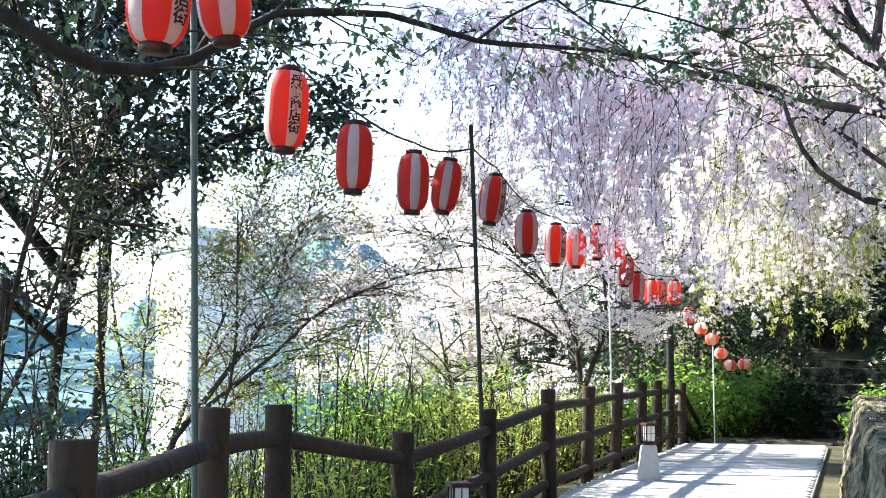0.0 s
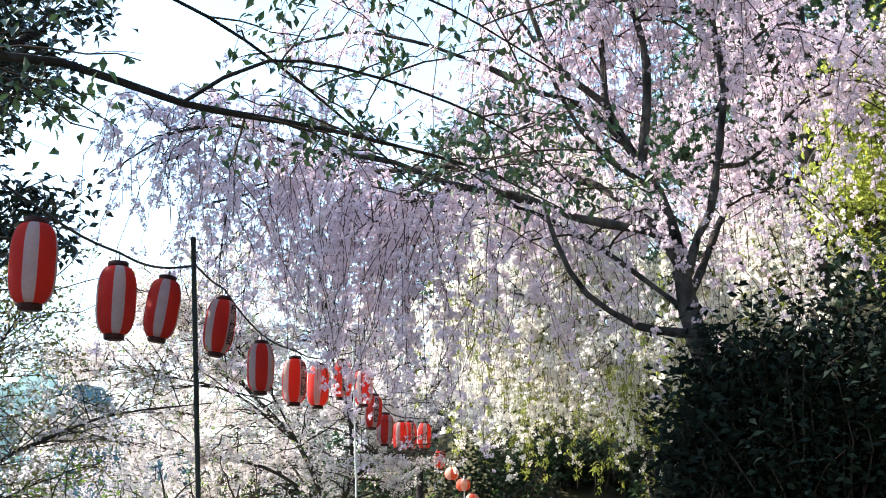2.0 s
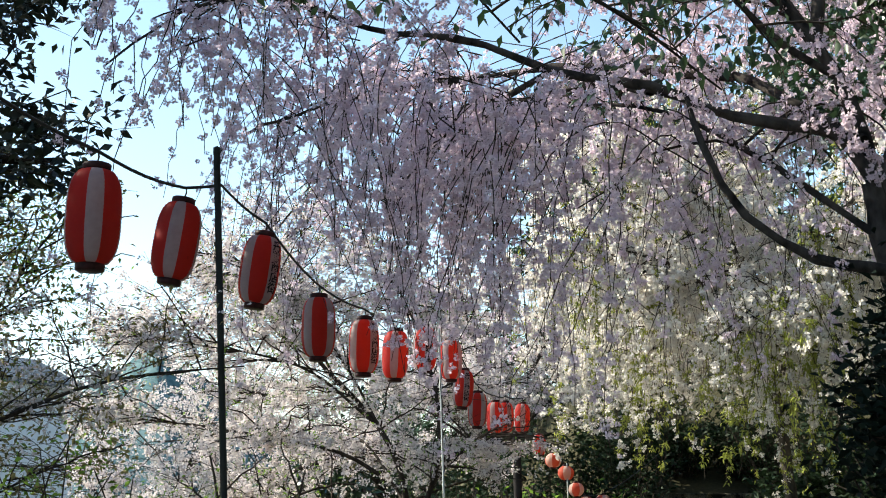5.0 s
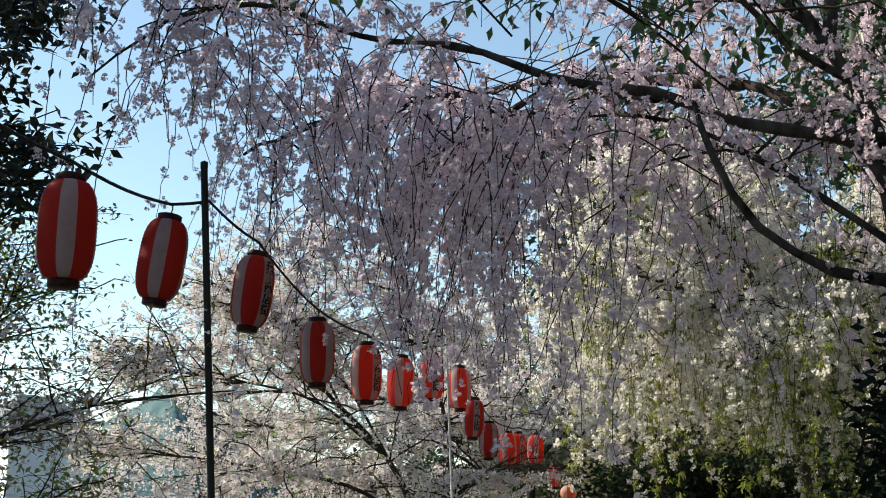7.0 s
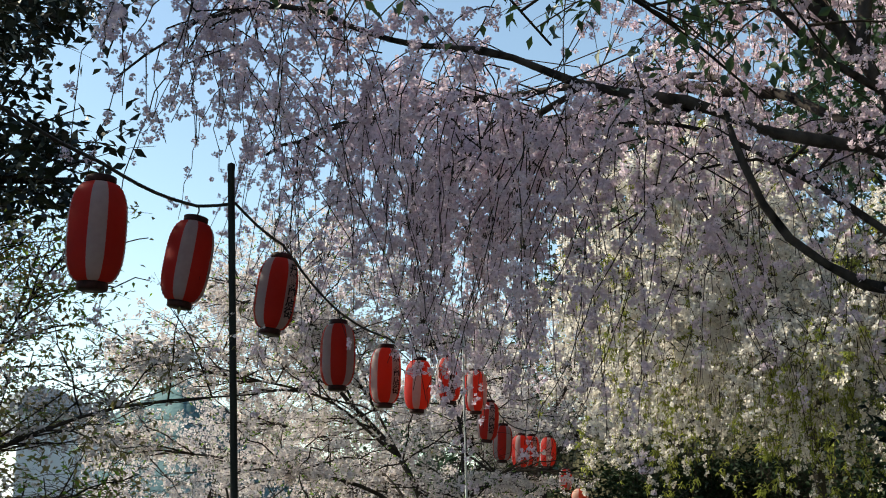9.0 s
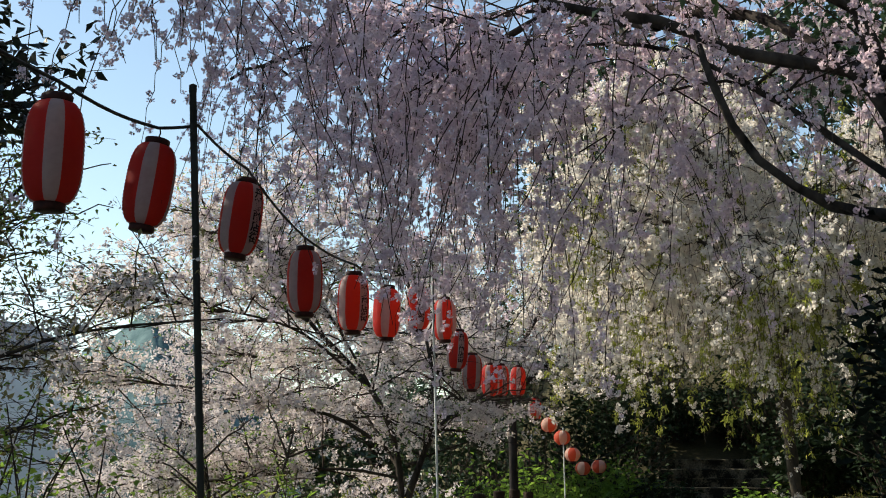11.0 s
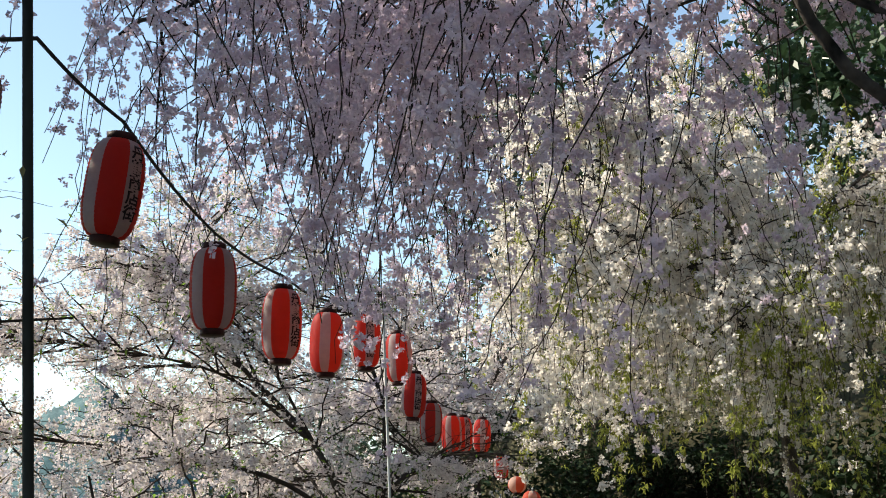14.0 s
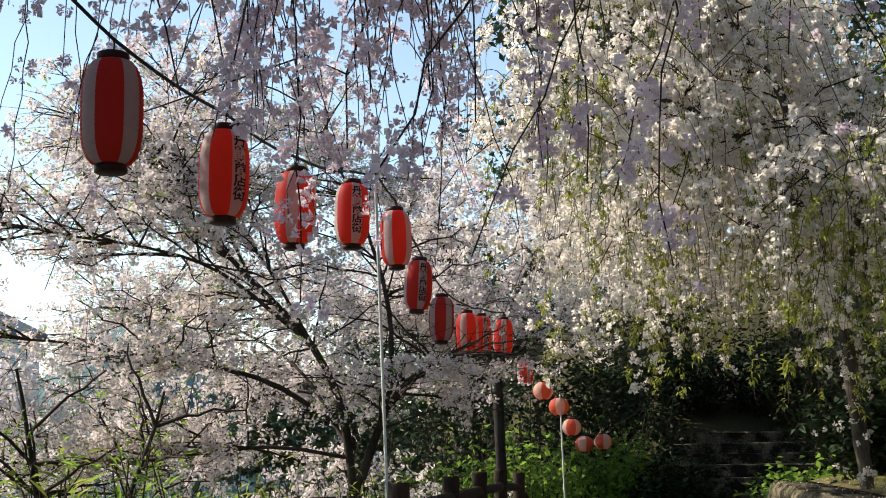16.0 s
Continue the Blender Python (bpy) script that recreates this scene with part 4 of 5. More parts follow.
# weeping cherry further on, sunlit, with green hanging shoots
weeping_cherry(
    (6.5, 18.2, 1.1), [(6.5, 18.2, 1.05), (6.4, 18.1, 2.0), (6.25, 18.0, 3.0), (6.1, 17.9, 3.8)],
    [([(6.2, 18.0, 3.2), (5.4, 17.4, 4.0), (4.4, 17.0, 4.4), (3.4, 17.2, 4.3)], 0.045, 0.012),
     ([(6.1, 17.9, 3.8), (5.6, 17.6, 4.8), (4.8, 17.4, 5.6), (3.9, 17.6, 5.9)], 0.04, 0.01),
     ([(6.15, 18.0, 3.6), (6.6, 17.4, 4.6), (7.2, 16.8, 5.2), (7.6, 16.2, 5.2)], 0.04, 0.01),
     ([(6.1, 17.9, 3.8), (6.0, 18.3, 5.0), (5.9, 18.8, 6.2), (5.7, 19.2, 7.0)], 0.038, 0.01),
     ([(6.2, 18.0, 3.0), (5.7, 18.6, 3.6), (5.0, 19.4, 3.9), (4.4, 20.2, 3.8)], 0.034, 0.01),
     ([(6.2, 18.0, 3.3), (7.0, 18.6, 4.0), (8.0, 19.2, 4.6), (8.8, 19.6, 4.6)], 0.038, 0.01),
     ([(6.3, 18.0, 2.8), (6.0, 17.0, 3.3), (5.6, 16.0, 3.6), (5.4, 15.0, 3.4)], 0.034, 0.01)],
    0.065, R(42), 150, 820, 1.9, 0.036, BLOSSOM_CREAM, leaf=(LEAF_YELLOW, 0.13, 0.056), per_metre=8, clump=3, flower=CLUMP, keep=lambda p: (p[:, 0] > 2.95 + 0.34 * (p[:, 1] - 17.3)) | (p[:, 2] > 3.6),
    shoots=130, zmin=lambda p: (2.1 if p[0] < 5.0 else 1.75) + 0.45 * math.sin(p[0] * 5.1 + p[1] * 3.3), label="weeping cherry with cream-white blossom and fresh green shoots", spread=0.06, bark=BARK_PALE)

# spreading cherry beyond the fence
broad_tree(
    "cherry_tree", (2.0, 18.8, -1.6), [(2.0, 18.8, -1.6), (1.98, 18.75, 0.2), (1.95, 18.7, 1.2)],
    [([(1.95, 18.7, 1.1), (1.85, 18.7, 1.9), (1.6, 18.8, 2.5), (1.0, 19.0, 3.2), (0.3, 19.4, 4.0), (-0.4, 19.7, 4.6)], 0.046, 0.01),
     ([(1.95, 18.7, 1.15), (2.25, 18.6, 1.9), (2.6, 18.7, 2.3), (2.9, 18.9, 2.45), (3.2, 19.2, 2.5)], 0.046, 0.01),
     ([(1.8, 18.7, 1.8), (1.1, 18.4, 2.2), (0.0, 18.2, 2.4), (-0.9, 18.0, 2.5), (-1.8, 17.8, 2.5)], 0.026, 0.006),
     ([(1.5, 18.8, 2.6), (0.6, 18.3, 3.2), (-0.6, 17.9, 3.4), (-1.6, 17.6, 3.5)], 0.02, 0.005),
     ([(1.9, 18.7, 1.5), (1.2, 18.6, 1.6), (0.2, 18.4, 1.5), (-0.4, 18.1, 1.45), (-1.0, 17.8, 1.4)], 0.02, 0.005),
     ([(2.25, 18.6, 1.9), (2.3, 18.8, 2.8), (2.1, 19.2, 3.7), (1.8, 19.6, 4.5), (1.5, 20.0, 5.3)], 0.028, 0.006),
     ([(1.9, 18.7, 1.6), (1.4, 19.6, 2.4), (0.4, 20.8, 3.0), (-0.8, 22.0, 3.2)], 0.02, 0.005),
     ([(1.0, 19.0, 3.2), (0.6, 19.1, 4.1), (0.35, 19.3, 4.9), (0.3, 19.5, 5.5)], 0.018, 0.005),
     ([(1.6, 18.8, 2.5), (1.0, 18.6, 3.5), (0.3, 18.5, 4.2), (-0.5, 18.4, 4.5)], 0.018, 0.005)],
    0.085, R(43), 360, 2400, 1.15, TUFT, 0.031, 14, BLOSSOM_FAR, "spreading cherry in full pale blossom below the fence", droop=None,
    extra=(LEAF_GREEN, 0.16, 0.06), clump=0.05, bunch=6, keep=lambda p: (p[:, 0] > -1.9 + 0.2 * np.sin(p[:, 2] * 4)) & ((p[:, 2] > 1.05 + 0.25 * np.sin(p[:, 0] * 3)) | (p[:, 0] > 0.9)) & ((p[:, 0] < 1.5 + 0.33 * (p[:, 1] - 17.3)) | (p[:, 2] < 2.35) | (p[:, 2] > 3.7) | (p[:, 1] > 21.5)))
# further cherries down the slope
broad_tree(
    "cherry_tree", (-1.4, 25.0, -4.5), [(-1.4, 25.0, -4.5), (-1.4, 25.0, -2.0), (-1.3, 24.9, 0.0)],
    [([(-1.3, 24.9, -0.2), (-2.0, 24.6, 1.0), (-2.5, 24.4, 1.7), (-2.9, 24.2, 2.3)], 0.05, 0.012),
     ([(-1.3, 24.9, 0.0), (-0.6, 24.6, 1.2), (0.6, 24.2, 2.2), (2.0, 24.0, 2.6)], 0.05, 0.012),
     ([(-1.3, 24.9, 0.0), (-1.4, 25.2, 1.4), (-1.2, 25.6, 2.6), (-0.8, 26.0, 3.4)], 0.05, 0.012),
     ([(-1.3, 24.9, -0.6), (-0.2, 24.0, 0.0), (1.2, 23.2, 0.5), (2.6, 22.6, 0.8)], 0.045, 0.012)],
    0.07, R(44), 200, 1100, 1.6, TUFT, 0.045, 12, BLOSSOM_FAR, "white flowering cherry lower down the slope", droop=None,
    extra=(LEAF_BRONZE, 0.12, 0.08), clump=0.08, bunch=4, keep=lambda p: (p[:, 2] > 0.9) & (p[:, 0] > -3.0))

broad_tree(
    "cherry_tree", (4.4, 28.0, 0.2), [(4.4, 28.0, 0.2), (4.4, 28.0, 1.6), (4.3, 27.9, 2.6)],
    [([(4.3, 27.9, 2.4), (3.4, 27.4, 3.4), (2.4, 27.0, 4.0), (1.2, 26.8, 4.4)], 0.07, 0.015),
     ([(4.3, 27.9, 2.6), (4.2, 27.6, 3.8), (3.8, 27.4, 5.0), (3.4, 27.2, 5.8)], 0.07, 0.015),
     ([(4.3, 27.9, 2.5), (5.2, 27.6, 3.4), (6.2, 27.2, 4.0), (7.4, 27.0, 4.4)], 0.07, 0.015),
     ([(4.3, 27.9, 2.6), (5.0, 28.0, 4.0), (5.8, 28.2, 5.2), (6.4, 28.4, 6.2)], 0.06, 0.015),
     ([(4.3, 27.9, 2.5), (3.8, 26.8, 3.2), (3.4, 25.8, 3.6), (3.0, 25.0, 3.7)], 0.05, 0.015)],
    0.1, R(52), 230, 1300, 1.5, TUFT, 0.048, 15, BLOSSOM_FAR, "flowering cherry behind the end of the fence", droop=None,
    extra=(LEAF_GREEN, 0.1, 0.08), clump=0.08, bunch=4, keep=lambda p: p[:, 2] > 2.5)

# dark evergreen on the slope, shading the path
broad_tree(
    "evergreen_tree", (-3.6, 11.0, -2.0), [(-3.6, 11.0, -2.0), (-3.5, 11.0, 1.0), (-3.3, 11.0, 3.2), (-3.2, 11.0, 5.0)],
    [([(-3.4, 11.0, 2.4), (-2.6, 11.2, 3.2), (-1.7, 11.4, 3.7), (-0.9, 11.6, 3.8)], 0.07, 0.02),
     ([(-3.3, 11.0, 3.2), (-2.7, 10.9, 4.2), (-2.0, 11.0, 4.9), (-1.1, 11.2, 5.4)], 0.07, 0.02),
     ([(-3.2, 11.0, 4.6), (-3.0, 11.0, 5.6), (-2.7, 10.8, 6.2), (-2.3, 10.6, 6.5)], 0.05, 0.015),
     ([(-3.4, 11.0, 2.2), (-4.2, 10.6, 3.2), (-5.2, 10.2, 4.0), (-6.0, 10.0, 4.4)], 0.07, 0.02),
     ([(-3.3, 11.0, 3.4), (-4.0, 11.6, 4.6), (-4.8, 12.2, 5.6)], 0.06, 0.02),
     ([(-3.4, 11.0, 2.0), (-3.0, 10.2, 2.8), (-2.6, 9.4, 3.4), (-2.3, 8.8, 3.8)], 0.06, 0.02),
     # next two limbs, mostly out of view, added to shade the near lanterns
     ([(-3.3, 11.0, 3.6), (-3.1, 10.0, 4.6), (-2.9, 9.2, 5.3), (-2.6, 8.5, 5.8)], 0.04, 0.012),
     ([(-3.35, 11.0, 3.0), (-3.4, 9.8, 3.8), (-3.3, 8.8, 4.5), (-3.1, 8.0, 4.9)], 0.04, 0.012),
     ([(-3.2, 11.0, 4.4), (-2.3, 11.0, 5.4), (-1.4, 11.0, 5.8), (-0.6, 11.0, 5.9)], 0.05, 0.012),
     ([(-3.3, 11.0, 3.6), (-3.4, 10.0, 4.8), (-3.5, 9.0, 5.3), (-3.6, 8.0, 5.4)], 0.04, 0.012),
     ([(-3.45, 11.0, 1.6), (-3.9, 10.0, 2.2), (-4.3, 9.2, 2.6), (-4.6, 8.6, 2.8)], 0.05, 0.02)],
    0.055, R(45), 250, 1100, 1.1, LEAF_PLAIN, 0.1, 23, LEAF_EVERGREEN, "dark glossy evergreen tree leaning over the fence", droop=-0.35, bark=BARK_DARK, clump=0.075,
    keep=lambda p: p[:, 0] < -0.5 - 0.1 * (p[:, 1] - 11) + 0.5 * np.clip(p[:, 2] - 4.8, 0, 1))

# second evergreen added to block sun from lanterns and cherry; its top is unseen
broad_tree(
    "evergreen_tree", (-4.0, 13.8, -3.0), [(-4.0, 13.8, -3.0), (-3.9, 13.8, 0.5), (-3.8, 13.8, 4.0), (-3.7, 13.8, 6.0), (-3.7, 13.7, 7.0)],
    [([(-3.85, 13.8, 3.0), (-3.2, 13.7, 3.8), (-2.5, 13.6, 4.4), (-1.8, 13.5, 4.6)], 0.05, 0.015),
     ([(-3.8, 13.8, 3.8), (-3.2, 14.2, 5.0), (-2.5, 14.2, 5.8), (-1.8, 14.0, 6.2)], 0.05, 0.015),
     ([(-3.8, 13.8, 5.0), (-3.0, 13.6, 5.6), (-2.3, 13.4, 6.0), (-1.8, 13.3, 6.2)], 0.05, 0.015),
     ([(-3.7, 13.8, 5.4), (-3.3, 13.6, 6.2), (-2.9, 13.4, 6.8)], 0.05, 0.015),
     ([(-3.7, 13.8, 5.0), (-3.6, 12.8, 5.6), (-3.4, 11.8, 6.0), (-3.2, 11.0, 6.3)], 0.05, 0.015),
     ([(-3.8, 13.8, 3.2), (-4.6, 13.8, 4.2), (-5.5, 13.8, 5.0)], 0.05, 0.015),
     ([(-3.8, 13.8, 4.2), (-4.2, 12.8, 5.2), (-4.4, 12.0, 6.0)], 0.05, 0.015),
     ([(-3.8, 13.8, 5.4), (-3.6, 14.8, 6.4), (-3.3, 15.6, 7.2)], 0.05, 0.015),
     ([(-3.7, 13.8, 6.0), (-3.5, 13.2, 6.8), (-3.3, 12.6, 7.2)], 0.045, 0.012)],
    0.055, R(51), 170, 800, 1.2, LEAF_PLAIN, 0.11, 15, LEAF_EVERGREEN, "dark evergreen tree lower on the slope, added as sun blocker", droop=-0.35, bark=BARK_DARK, clump=0.14,
    keep=lambda p: (p[:, 0] < -1.1) & (p[:, 1] < 14.4))

# out-of-view evergreen, added only to keep sun off the near fence
broad_tree(
    "evergreen_tree", (-5.2, 7.0, -3.0), [(-5.2, 7.0, -3.0), (-5.2, 7.0, 0.5), (-5.1, 7.0, 3.0), (-5.0, 7.0, 4.6)],
    [([(-5.15, 7.0, 1.5), (-4.6, 6.6, 2.2), (-4.1, 6.2, 2.6), (-3.8, 6.0, 2.7)], 0.05, 0.015),
     ([(-5.1, 7.0, 2.4), (-4.7, 7.4, 3.2), (-4.2, 7.8, 3.7), (-3.9, 8.0, 3.9)], 0.05, 0.015),
     ([(-5.1, 7.0, 3.2), (-4.7, 6.8, 4.2), (-4.3, 6.6, 4.8), (-4.0, 6.4, 5.0)], 0.05, 0.015),
     ([(-5.1, 7.0, 1.8), (-5.0, 5.8, 2.6), (-4.8, 4.8, 3.2), (-4.6, 4.2, 3.4)], 0.05, 0.015),
     ([(-5.1, 7.0, 2.8), (-5.4, 6.0, 3.8), (-5.4, 5.2, 4.4)], 0.05, 0.015),
     ([(-5.1, 7.0, 2.0), (-5.8, 7.6, 2.8), (-6.4, 8.0, 3.4)], 0.05, 0.015)],
    0.08, R(53), 140, 800, 1.0, LEAF_PLAIN, 0.1, 20, LEAF_EVERGREEN, "unseen evergreen tree added on the slope to shade the fence", droop=-0.35, bark=BARK_DARK, clump=0.12,
    keep=lambda p: p[:, 0] < -0.42 * p[:, 1] - 0.25)

# leafy cherry whose long bough crosses over the path
bough = [(-2.6, 3.9, 3.3), (-1.7, 4.5, 2.78), (-1.41, 4.9, 2.66), (-1.09, 5.2, 2.77), (-0.76, 5.4, 3.04), (-0.25, 5.6, 3.1), (0.17, 5.75, 3.02), (0.84, 6.5, 3.17), (1.7, 7.5, 3.31), (2.46, 8.5, 3.36)]
broad_tree(
    "cherry_tree", (-3.0, 3.6, -1.2), [(-3.0, 3.6, -1.2), (-3.0, 3.6, 1.0), (-2.85, 3.7, 2.4), (-2.6, 3.9, 3.3)],
    [(bough[:6], 0.046, 0.015), (bough[4:], 0.017, 0.004),
     ([(-0.76, 5.4, 3.04), (-0.4, 5.6, 3.5), (0.3, 5.9, 3.75), (1.2, 6.4, 3.8), (2.0, 7.0, 3.7)], 0.012, 0.004),
     ([(0.17, 5.75, 3.02), (0.5, 6.0, 3.3), (1.0, 6.3, 3.36), (1.7, 6.8, 3.3), (2.3, 7.4, 3.1)], 0.009, 0.003),
     ([(-2.6, 3.9, 3.3), (-2.4, 4.4, 4.2), (-1.8, 5.0, 4.9)], 0.03, 0.01),
     ([(-1.09, 5.2, 2.77), (-0.9, 5.6, 3.3), (-0.45, 6.1, 3.75), (0.25, 6.6, 3.72), (0.9, 7.1, 3.45), (1.4, 7.6, 3.2)], 0.014, 0.004)],
    0.07, R(46), 76, 340, 0.75, LEAF_WIDE, 0.056, 6, LEAF_BRANCH, "leafy cherry with a long dark bough over the path", droop=-0.7, clump=0.04,
    keep=lambda p: (p[:, 2] > 2.6), thin=0.5, bark=BARK_DARK, wobble=0.0)

# slender trees with young leaves on the slope
broad_tree(
    "sapling", (-2.3, 9.0, -1.6), [(-2.3, 9.0, -1.6), (-2.2, 9.0, 0.0), (-1.95, 9.0, 0.9)],
    [([(-1.95, 9.0, 0.9), (-1.6, 9.1, 1.4), (-1.3, 9.2, 1.9), (-1.1, 9.3, 2.6)], 0.024, 0.007),
     ([(-1.9, 9.0, 1.0), (-1.3, 9.2, 1.5), (-0.9, 9.4, 1.9), (-0.3, 9.7, 2.2), (0.3, 10.0, 2.3)], 0.018, 0.004),
     ([(-2.1, 9.0, 0.4), (-1.6, 8.9, 1.1), (-1.5, 8.9, 1.9), (-1.5, 8.9, 2.6)], 0.017, 0.006),
     ([(-2.2, 9.0, 0.2), (-2.5, 9.0, 1.2), (-2.6, 9.1, 2.4), (-2.6, 9.2, 3.4)], 0.02, 0.006)],
    0.03, R(47), 120, 700, 0.8, TUFT, 0.019, 5, BLOSSOM_FAR, "slender dark-limbed cherry with sparse pale blossom and bronze young leaves", droop=None, clump=0.04, rise=0.35, thin=0.42, extra=(LEAF_BRONZE, 0.9, 0.046))
broad_tree(
    "sapling", (-2.9, 12.2, -2.2), [(-2.9, 12.2, -2.2), (-2.85, 12.2, -0.6), (-2.75, 12.2, 0.5)],
    [([(-2.75, 12.2, 0.5), (-2.5, 12.3, 1.3), (-2.2, 12.4, 2.1), (-2.0, 12.5, 3.0)], 0.026, 0.006),
     ([(-2.8, 12.2, 0.2), (-3.1, 12.1, 1.2), (-3.3, 12.0, 2.2), (-3.4, 12.0, 3.2)], 0.024, 0.006),
     ([(-2.75, 12.2, 0.4), (-2.2, 12.1, 1.0), (-1.6, 12.0, 1.5), (-0.9, 12.0, 1.9)], 0.02, 0.005),
     ([(-2.8, 12.2, 0.0), (-2.9, 11.8, 1.0), (-2.8, 11.5, 1.9), (-2.7, 11.3, 2.7)], 0.02, 0.005),
     ([(-2.5, 12.3, 1.3), (-1.9, 12.3, 2.2), (-1.4, 12.3, 3.0), (-1.0, 12.3, 3.6)], 0.016, 0.004),
     ([(-2.2, 12.4, 2.1), (-2.0, 12.4, 2.9), (-1.8, 12.4, 3.6), (-1.7, 12.4, 4.0)], 0.014, 0.004)],
    0.034, R(57), 150, 900, 0.85, LEAF_PLAIN, 0.05, 9, LEAF_BRONZE, "slender slope tree with fresh bronze-green leaves", droop=-0.2, clump=0.05, rise=0.3, thin=0.7, extra=(LEAF_GREEN, 0.5, 0.055))
broad_tree(
    "sapling", (-3.1, 8.2, -1.8), [(-3.1, 8.2, -1.8), (-3.0, 8.2, 0.5), (-2.95, 8.2, 2.0)],
    [([(-2.95, 8.2, 1.6), (-2.8, 8.3, 2.6), (-2.7, 8.4, 3.6)], 0.024, 0.007),
     ([(-3.0, 8.2, 1.0), (-2.6, 8.0, 1.8), (-2.4, 8.0, 2.8)], 0.02, 0.007),
     ([(-3.0, 8.2, 0.8), (-3.4, 8.0, 1.8), (-3.6, 8.0, 3.0)], 0.02, 0.007)],
    0.038, R(48), 60, 260, 0.8, LEAF, 0.06, 6, LEAF_DARK, "slender dark tree standing on the slope", droop=-0.2, clump=0.06, rise=0.3)
broad_tree(
    "sapling", (0.3, 14.5, -1.2), [(0.3, 14.5, -1.2), (0.28, 14.5, 0.0), (0.2, 14.5, 0.7)],
    [([(0.2, 14.5, 0.7), (0.0, 14.5, 1.3), (-0.2, 14.5, 2.0)], 0.022, 0.008),
     ([(0.2, 14.5, 0.7), (0.5, 14.5, 1.3), (0.7, 14.6, 1.9)], 0.02, 0.008),
     ([(0.2, 14.5, 0.5), (-0.4, 14.4, 0.8), (-0.9, 14.4, 0.8)], 0.02, 0.008)],
    0.03, R(49), 40, 160, 0.6, LEAF, 0.05, 4, LEAF_GREEN, "thin bare sapling with a few fresh leaves", droop=-0.2, clump=0.05, rise=0.3)


def at_land(x, y, dz=-0.05):
    return (x, y, float(land(x, y)) + dz)


# shrubs below the fence
sr = R(60)
for k, (x, y, r, h, m) in enumerate((
        (-1.9, 9.6, 0.7, 2.1, LEAF_GREEN), (-0.9, 10.6, 0.8, 2.9, LEAF_GREEN), (-0.3, 11.6, 0.7, 1.9, LEAF_YELLOW), (0.1, 13.0, 0.8, 1.9, LEAF_YELLOW),
        (-3.0, 7.4, 0.9, 3.3, LEAF_DARK), (-2.2, 6.6, 0.7, 2.65, LEAF_DARK), (-2.6, 8.6, 0.9, 2.9, LEAF_DEEP_SHADE), (-1.75, 7.6, 0.6, 2.1, LEAF_GREEN), (-1.9, 5.4, 0.5, 1.7, LEAF_DEEP_SHADE), (-1.4, 12.6, 1.0, 2.6, LEAF_DARK), (-3.2, 13.6, 1.2, 2.8, LEAF_GREEN),
        (0.6, 15.2, 0.8, 1.6, LEAF_YELLOW), (1.4, 16.4, 0.7, 1.5, LEAF_YELLOW), (-1.2, 15.6, 1.0, 2.9, LEAF_GREEN), (-3.0, 17.4, 1.2, 3.4, LEAF_GREEN), (-2.2, 19.6, 1.2, 3.4, LEAF_DEEP_SHADE), (-0.4, 17.0, 0.9, 2.6, LEAF_YELLOW), (-4.6, 20.5, 1.4, 4.2, LEAF_GREEN), (0.2, 20.6, 1.2, 3.0, LEAF_DEEP_SHADE), (-4.2, 9.4, 1.1, 3.2, LEAF_GREEN), (-5.4, 11.6, 1.3, 3.8, LEAF_GREEN), (-2.6, 10.6, 0.9, 2.6, LEAF_BRONZE), (-1.8, 11.4, 0.9, 2.6, LEAF_BRONZE), (-4.0, 7.6, 0.9, 2.6, LEAF_GREEN), (-2.6, 7.9, 0.9, 2.9, LEAF_DARK), (-2.5, 9.9, 0.8, 2.4, LEAF_DARK))):
    shrub(at_land(x, y), r, h, 60, 60, 0.052, LEAF_PLAIN, m, sr, "dark leafy bush on the slope below the fence" if m in (LEAF_DARK, LEAF_DEEP_SHADE) else "bright young bush on the slope below the fence", name="shrub", group="slope bushes")
# thin canes along the fence
for k in range(15):
    y = 6.6 + 0.85 * k
    shrub(at_land(float(fence_x(y)) - 0.7 - 0.25 * sr.uniform(), y), 0.45, 1.5 + 0.4 * sr.uniform(), 40, 18, 0.11, LEAF_THIN, LEAF_GREEN if k % 4 == 0 else LEAF_YELLOW, sr,
          "clump of thin yellow-green canes behind the fence", droop=0.3, name="cane_clump", group="cane clumps")
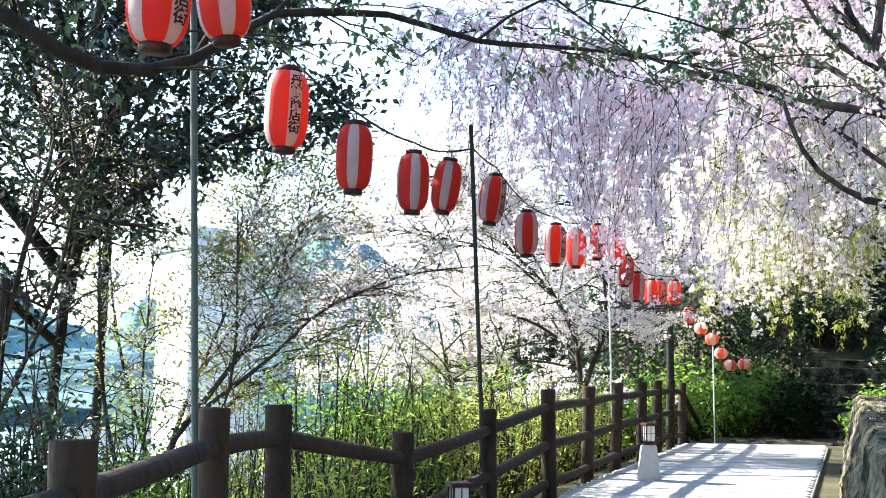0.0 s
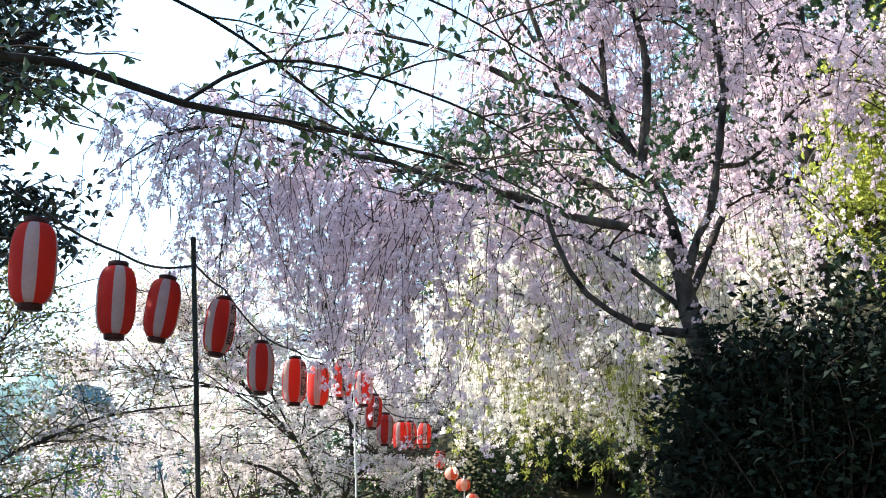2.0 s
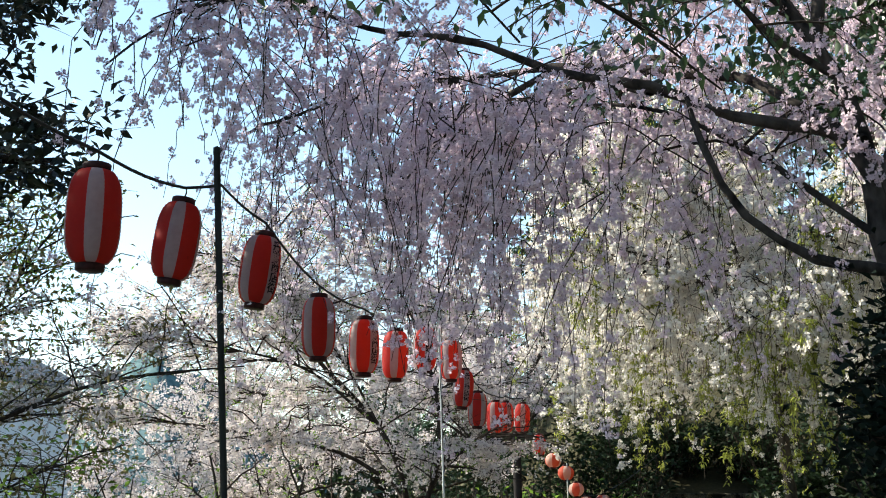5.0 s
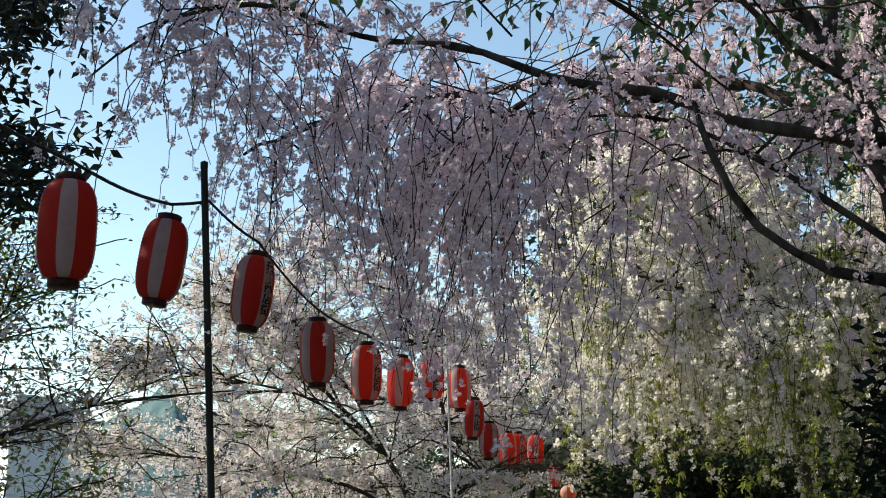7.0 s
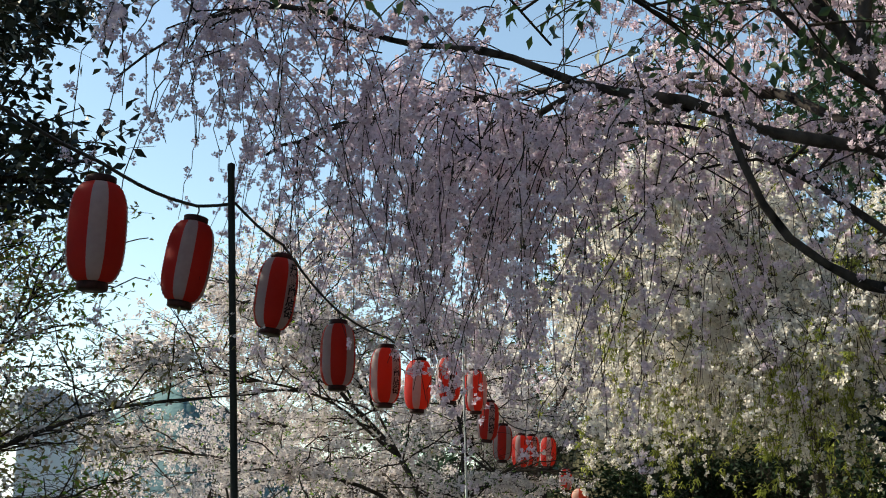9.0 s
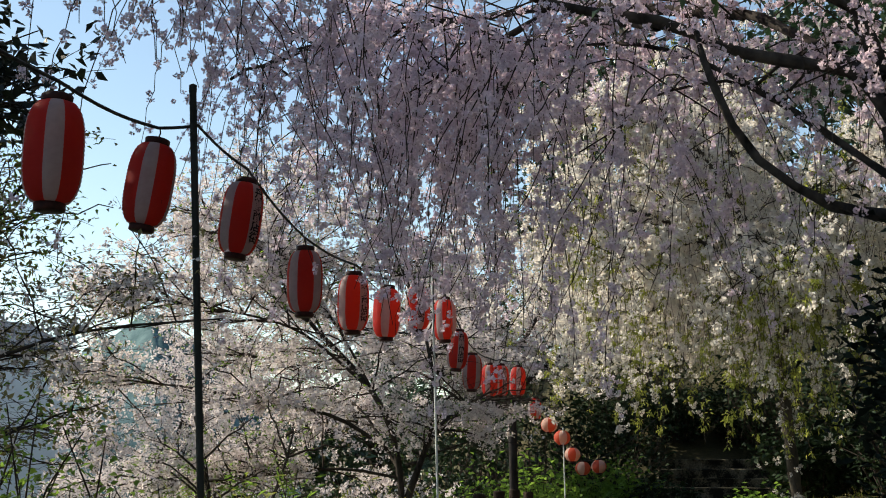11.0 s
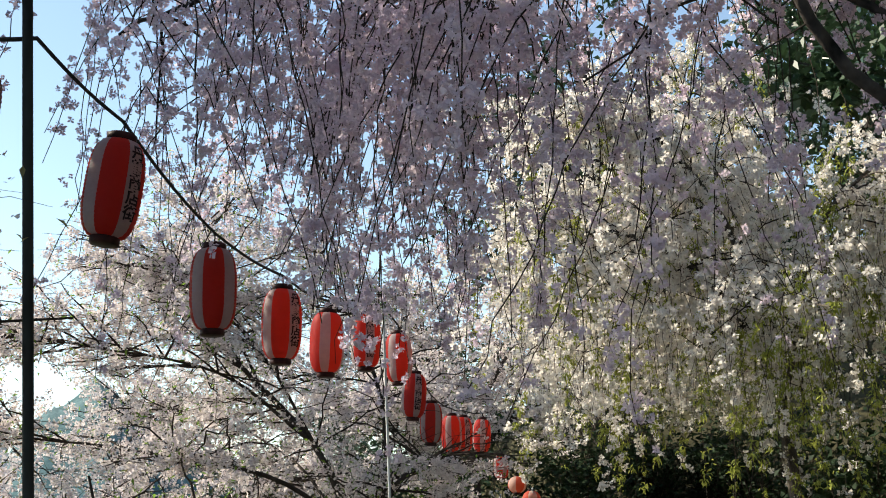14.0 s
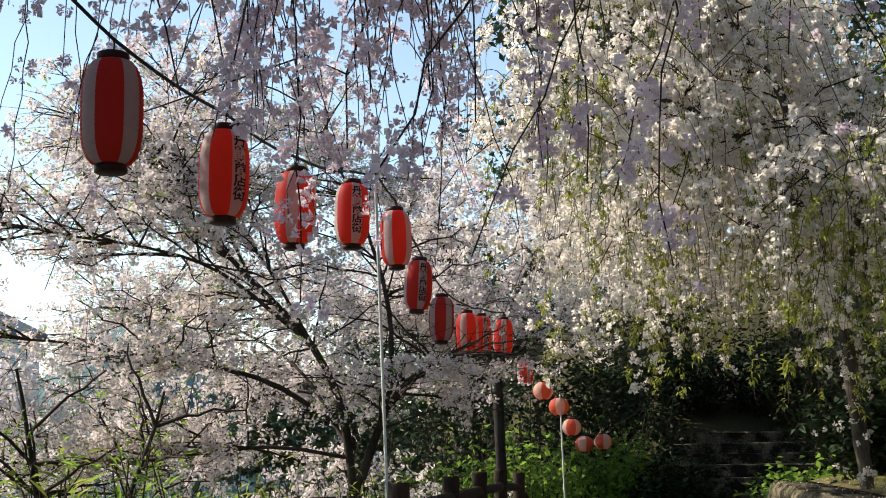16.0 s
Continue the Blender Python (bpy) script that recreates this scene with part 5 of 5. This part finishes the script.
# green thicket past the end of the fence; hidden 4.2 m bushes added to shade the steps
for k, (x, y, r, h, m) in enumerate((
        (3.2, 23.4, 1.0, 2.0, LEAF_GREEN), (4.3, 24.4, 1.0, 2.0, LEAF_GREEN), (5.4, 25.6, 1.1, 1.6, LEAF_GREEN), (2.2, 24.0, 1.2, 2.2, LEAF_DEEP_SHADE),
        (6.2, 26.2, 1.0, 1.8, LEAF_GREEN), (6.6, 27.6, 1.4, 2.8, LEAF_DEEP_SHADE), (5.0, 27.5, 1.6, 4.2, LEAF_DEEP_SHADE), (3.4, 26.5, 1.6, 4.2, LEAF_DEEP_SHADE), (8.6, 20.6, 1.2, 2.0, LEAF_DEEP_SHADE), (9.6, 18.8, 1.4, 2.4, LEAF_DEEP_SHADE), (8.2, 23.4, 0.8, 1.3, LEAF_GREEN), (7.6, 20.2, 0.8, 1.2, LEAF_DEEP_SHADE), (8.6, 17.2, 1.1, 2.4, LEAF_DEEP_SHADE), (10.4, 21.2, 1.5, 3.2, LEAF_DEEP_SHADE), (6.9, 25.3, 0.7, 1.5, LEAF_DEEP_SHADE), (7.3, 29.6, 1.0, 1.7, LEAF_DEEP_SHADE), (8.7, 30.0, 1.1, 1.5, LEAF_DEEP_SHADE), (10.1, 29.8, 1.1, 1.8, LEAF_DEEP_SHADE),
        (10.4, 26.2, 1.2, 2.2, LEAF_DEEP_SHADE), (10.6, 28.4, 1.6, 3.2, LEAF_DEEP_SHADE), (7.6, 22.6, 0.6, 0.9, LEAF_GREEN), (8.8, 22.4, 0.8, 1.1, LEAF_GREEN),
        (10.2, 23.0, 1.2, 2.0, LEAF_YELLOW), (8.4, 31.0, 1.8, 3.2, LEAF_DEEP_SHADE))):
    shrub(at_land(x, y), r, h, 70, 32, 0.12, LEAF_PLAIN, m, sr, "dense leafy bush at the end of the path" if m is not LEAF_DEEP_SHADE else "dark evergreen bush with deep shade put into its leaf colour", group="thicket bushes")
shrub((5.35, 12.9, 1.1), 0.6, 1.2, 60, 50, 0.06, LEAF, LEAF_DEEP_SHADE, sr, "low brown-green shrub on the terrace")
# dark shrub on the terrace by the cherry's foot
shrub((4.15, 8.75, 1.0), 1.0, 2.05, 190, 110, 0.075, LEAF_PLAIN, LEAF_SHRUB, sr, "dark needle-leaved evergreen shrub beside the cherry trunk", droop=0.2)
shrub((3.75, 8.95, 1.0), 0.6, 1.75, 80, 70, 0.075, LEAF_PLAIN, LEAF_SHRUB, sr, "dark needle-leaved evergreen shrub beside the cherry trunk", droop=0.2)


def forest_tree(x, y, h, r, material, seed, leaf=0.26, n=60):
    g = R(seed)
    z = float(land(x, y)) - 0.2
    limbs = []
    for k in range(9):
        a = 2.4 * k + g.uniform(0, 0.6)
        s = 0.35 + 0.06 * k
        limbs.append(([(x, y, z + h * s), (x + math.cos(a) * r * 0.5, y + math.sin(a) * r * 0.5, z + h * (s + 0.08)), (x + math.cos(a) * r * (1.1 - 0.07 * k), y + math.sin(a) * r * (1.1 - 0.07 * k), z + h * (s + 0.12))], 0.09, 0.03))
    broad_tree("forest_tree", (x, y, z), [(x, y, z), (x + 0.1, y, z + h * 0.5), (x, y + 0.1, z + h * 0.95)], limbs, 0.2, g, n, n * 6, r * 0.7, LEAF_PLAIN, leaf, 22, material,
               "tall leafy woodland tree, an unseen sky blocker where beside or behind the camera", droop=-0.3, clump=0.22)


# the six with y below 9 are unseen, added to block sky light
for k, (x, y, h, r, m) in enumerate((
        (13.5, 20.0, 10, 2.6, LEAF_DARK), (12.0, 25.0, 11, 2.8, LEAF_DARK), (8.6, 33.0, 10, 3.0, LEAF_DARK),
        (2.5, 34.0, 6, 3.0, LEAF_DARK), (14.5, 31.0, 11, 3.2, LEAF_DARK), (12.8, 17.0, 8.0, 2.2, LEAF_DARK), (9.6, 16.2, 6.6, 1.3, LEAF_YELLOW), (-1.5, 36.0, 5, 2.6, LEAF_GREEN), (16.5, 25.0, 12, 3.2, LEAF_DARK), (6.2, 3.5, 9, 3.0, LEAF_DARK), (7.0, -2.5, 9, 3.2, LEAF_DARK), (4.0, -7.5, 9, 3.2, LEAF_DARK), (-2.5, -7.0, 9, 3.0, LEAF_DARK), (9.5, 8.0, 9, 2.6, LEAF_DARK), (0.8, -10.5, 9, 3.2, LEAF_DARK), (10.5, 38.0, 9, 3.4, LEAF_DARK), (5.5, 39.0, 8, 3.4, LEAF_DARK), (10.4, 20.8, 11.5, 2.1, LEAF_DARK))):
    forest_tree(x, y, h, r, m, 70 + k, 0.12 if m is LEAF_YELLOW else 0.22, 75 if m is LEAF_YELLOW else 60)


# ---- fallen petals, grass ----
pr = R(90)
n = 1800
py = pr.uniform(8, 21.5, n)
px = wall_x(py) + pr.uniform(0.02, 2.6, n)
flat = np.array([(-0.5, -0.4, 0), (0.5, -0.3, 0.15), (0.6, 0.4, 0), (-0.4, 0.5, 0.1)])
pz = np.where(px < wall_x(py) + 0.5, 1.13, land(px, py) + 0.06)
tagged(strew("fallen_petals", (flat, np.array([(0, 1, 2, 3)])), np.stack([px, py, pz], 1), 0.01, pr, PETAL), "scattered pale cherry petals on the terrace", "petals", kind="stuff")
n = 2200
gy = pr.uniform(9, 22, n)
gx = wall_x(gy) + 0.6 + pr.uniform(0, 1, n) ** 0.7 * 3.4
tagged(strew("grass", LEAF_THIN, np.stack([gx, gy, land(gx, gy) + 0.03], 1), 0.11, pr, LEAF_YELLOW, droop=0.9), "short dry yellow grass on the terrace", "grass", kind="stuff")


# ---- ridged concrete strips of the path, one by one ----
deck = thing("deck", (0, 0, 0), "ridged pale concrete path surface between fence and drain", "path", kind="structure")
dr = R(95)
y = 12.0
while y < 21.6:
    w = dr.uniform(0.2, 0.3)
    a, b = float(fence_x(y)) + 0.14, float(wall_x(y)) - 0.5
    z = float(path_z(y)) + dr.uniform(-0.006, 0.006)
    bm = box(b - a, w - 0.018, 0.14, ((a + b) / 2, y + w / 2, z - 0.07), 0.01)
    part("slab", bm, PAVING, deck)
    y += w
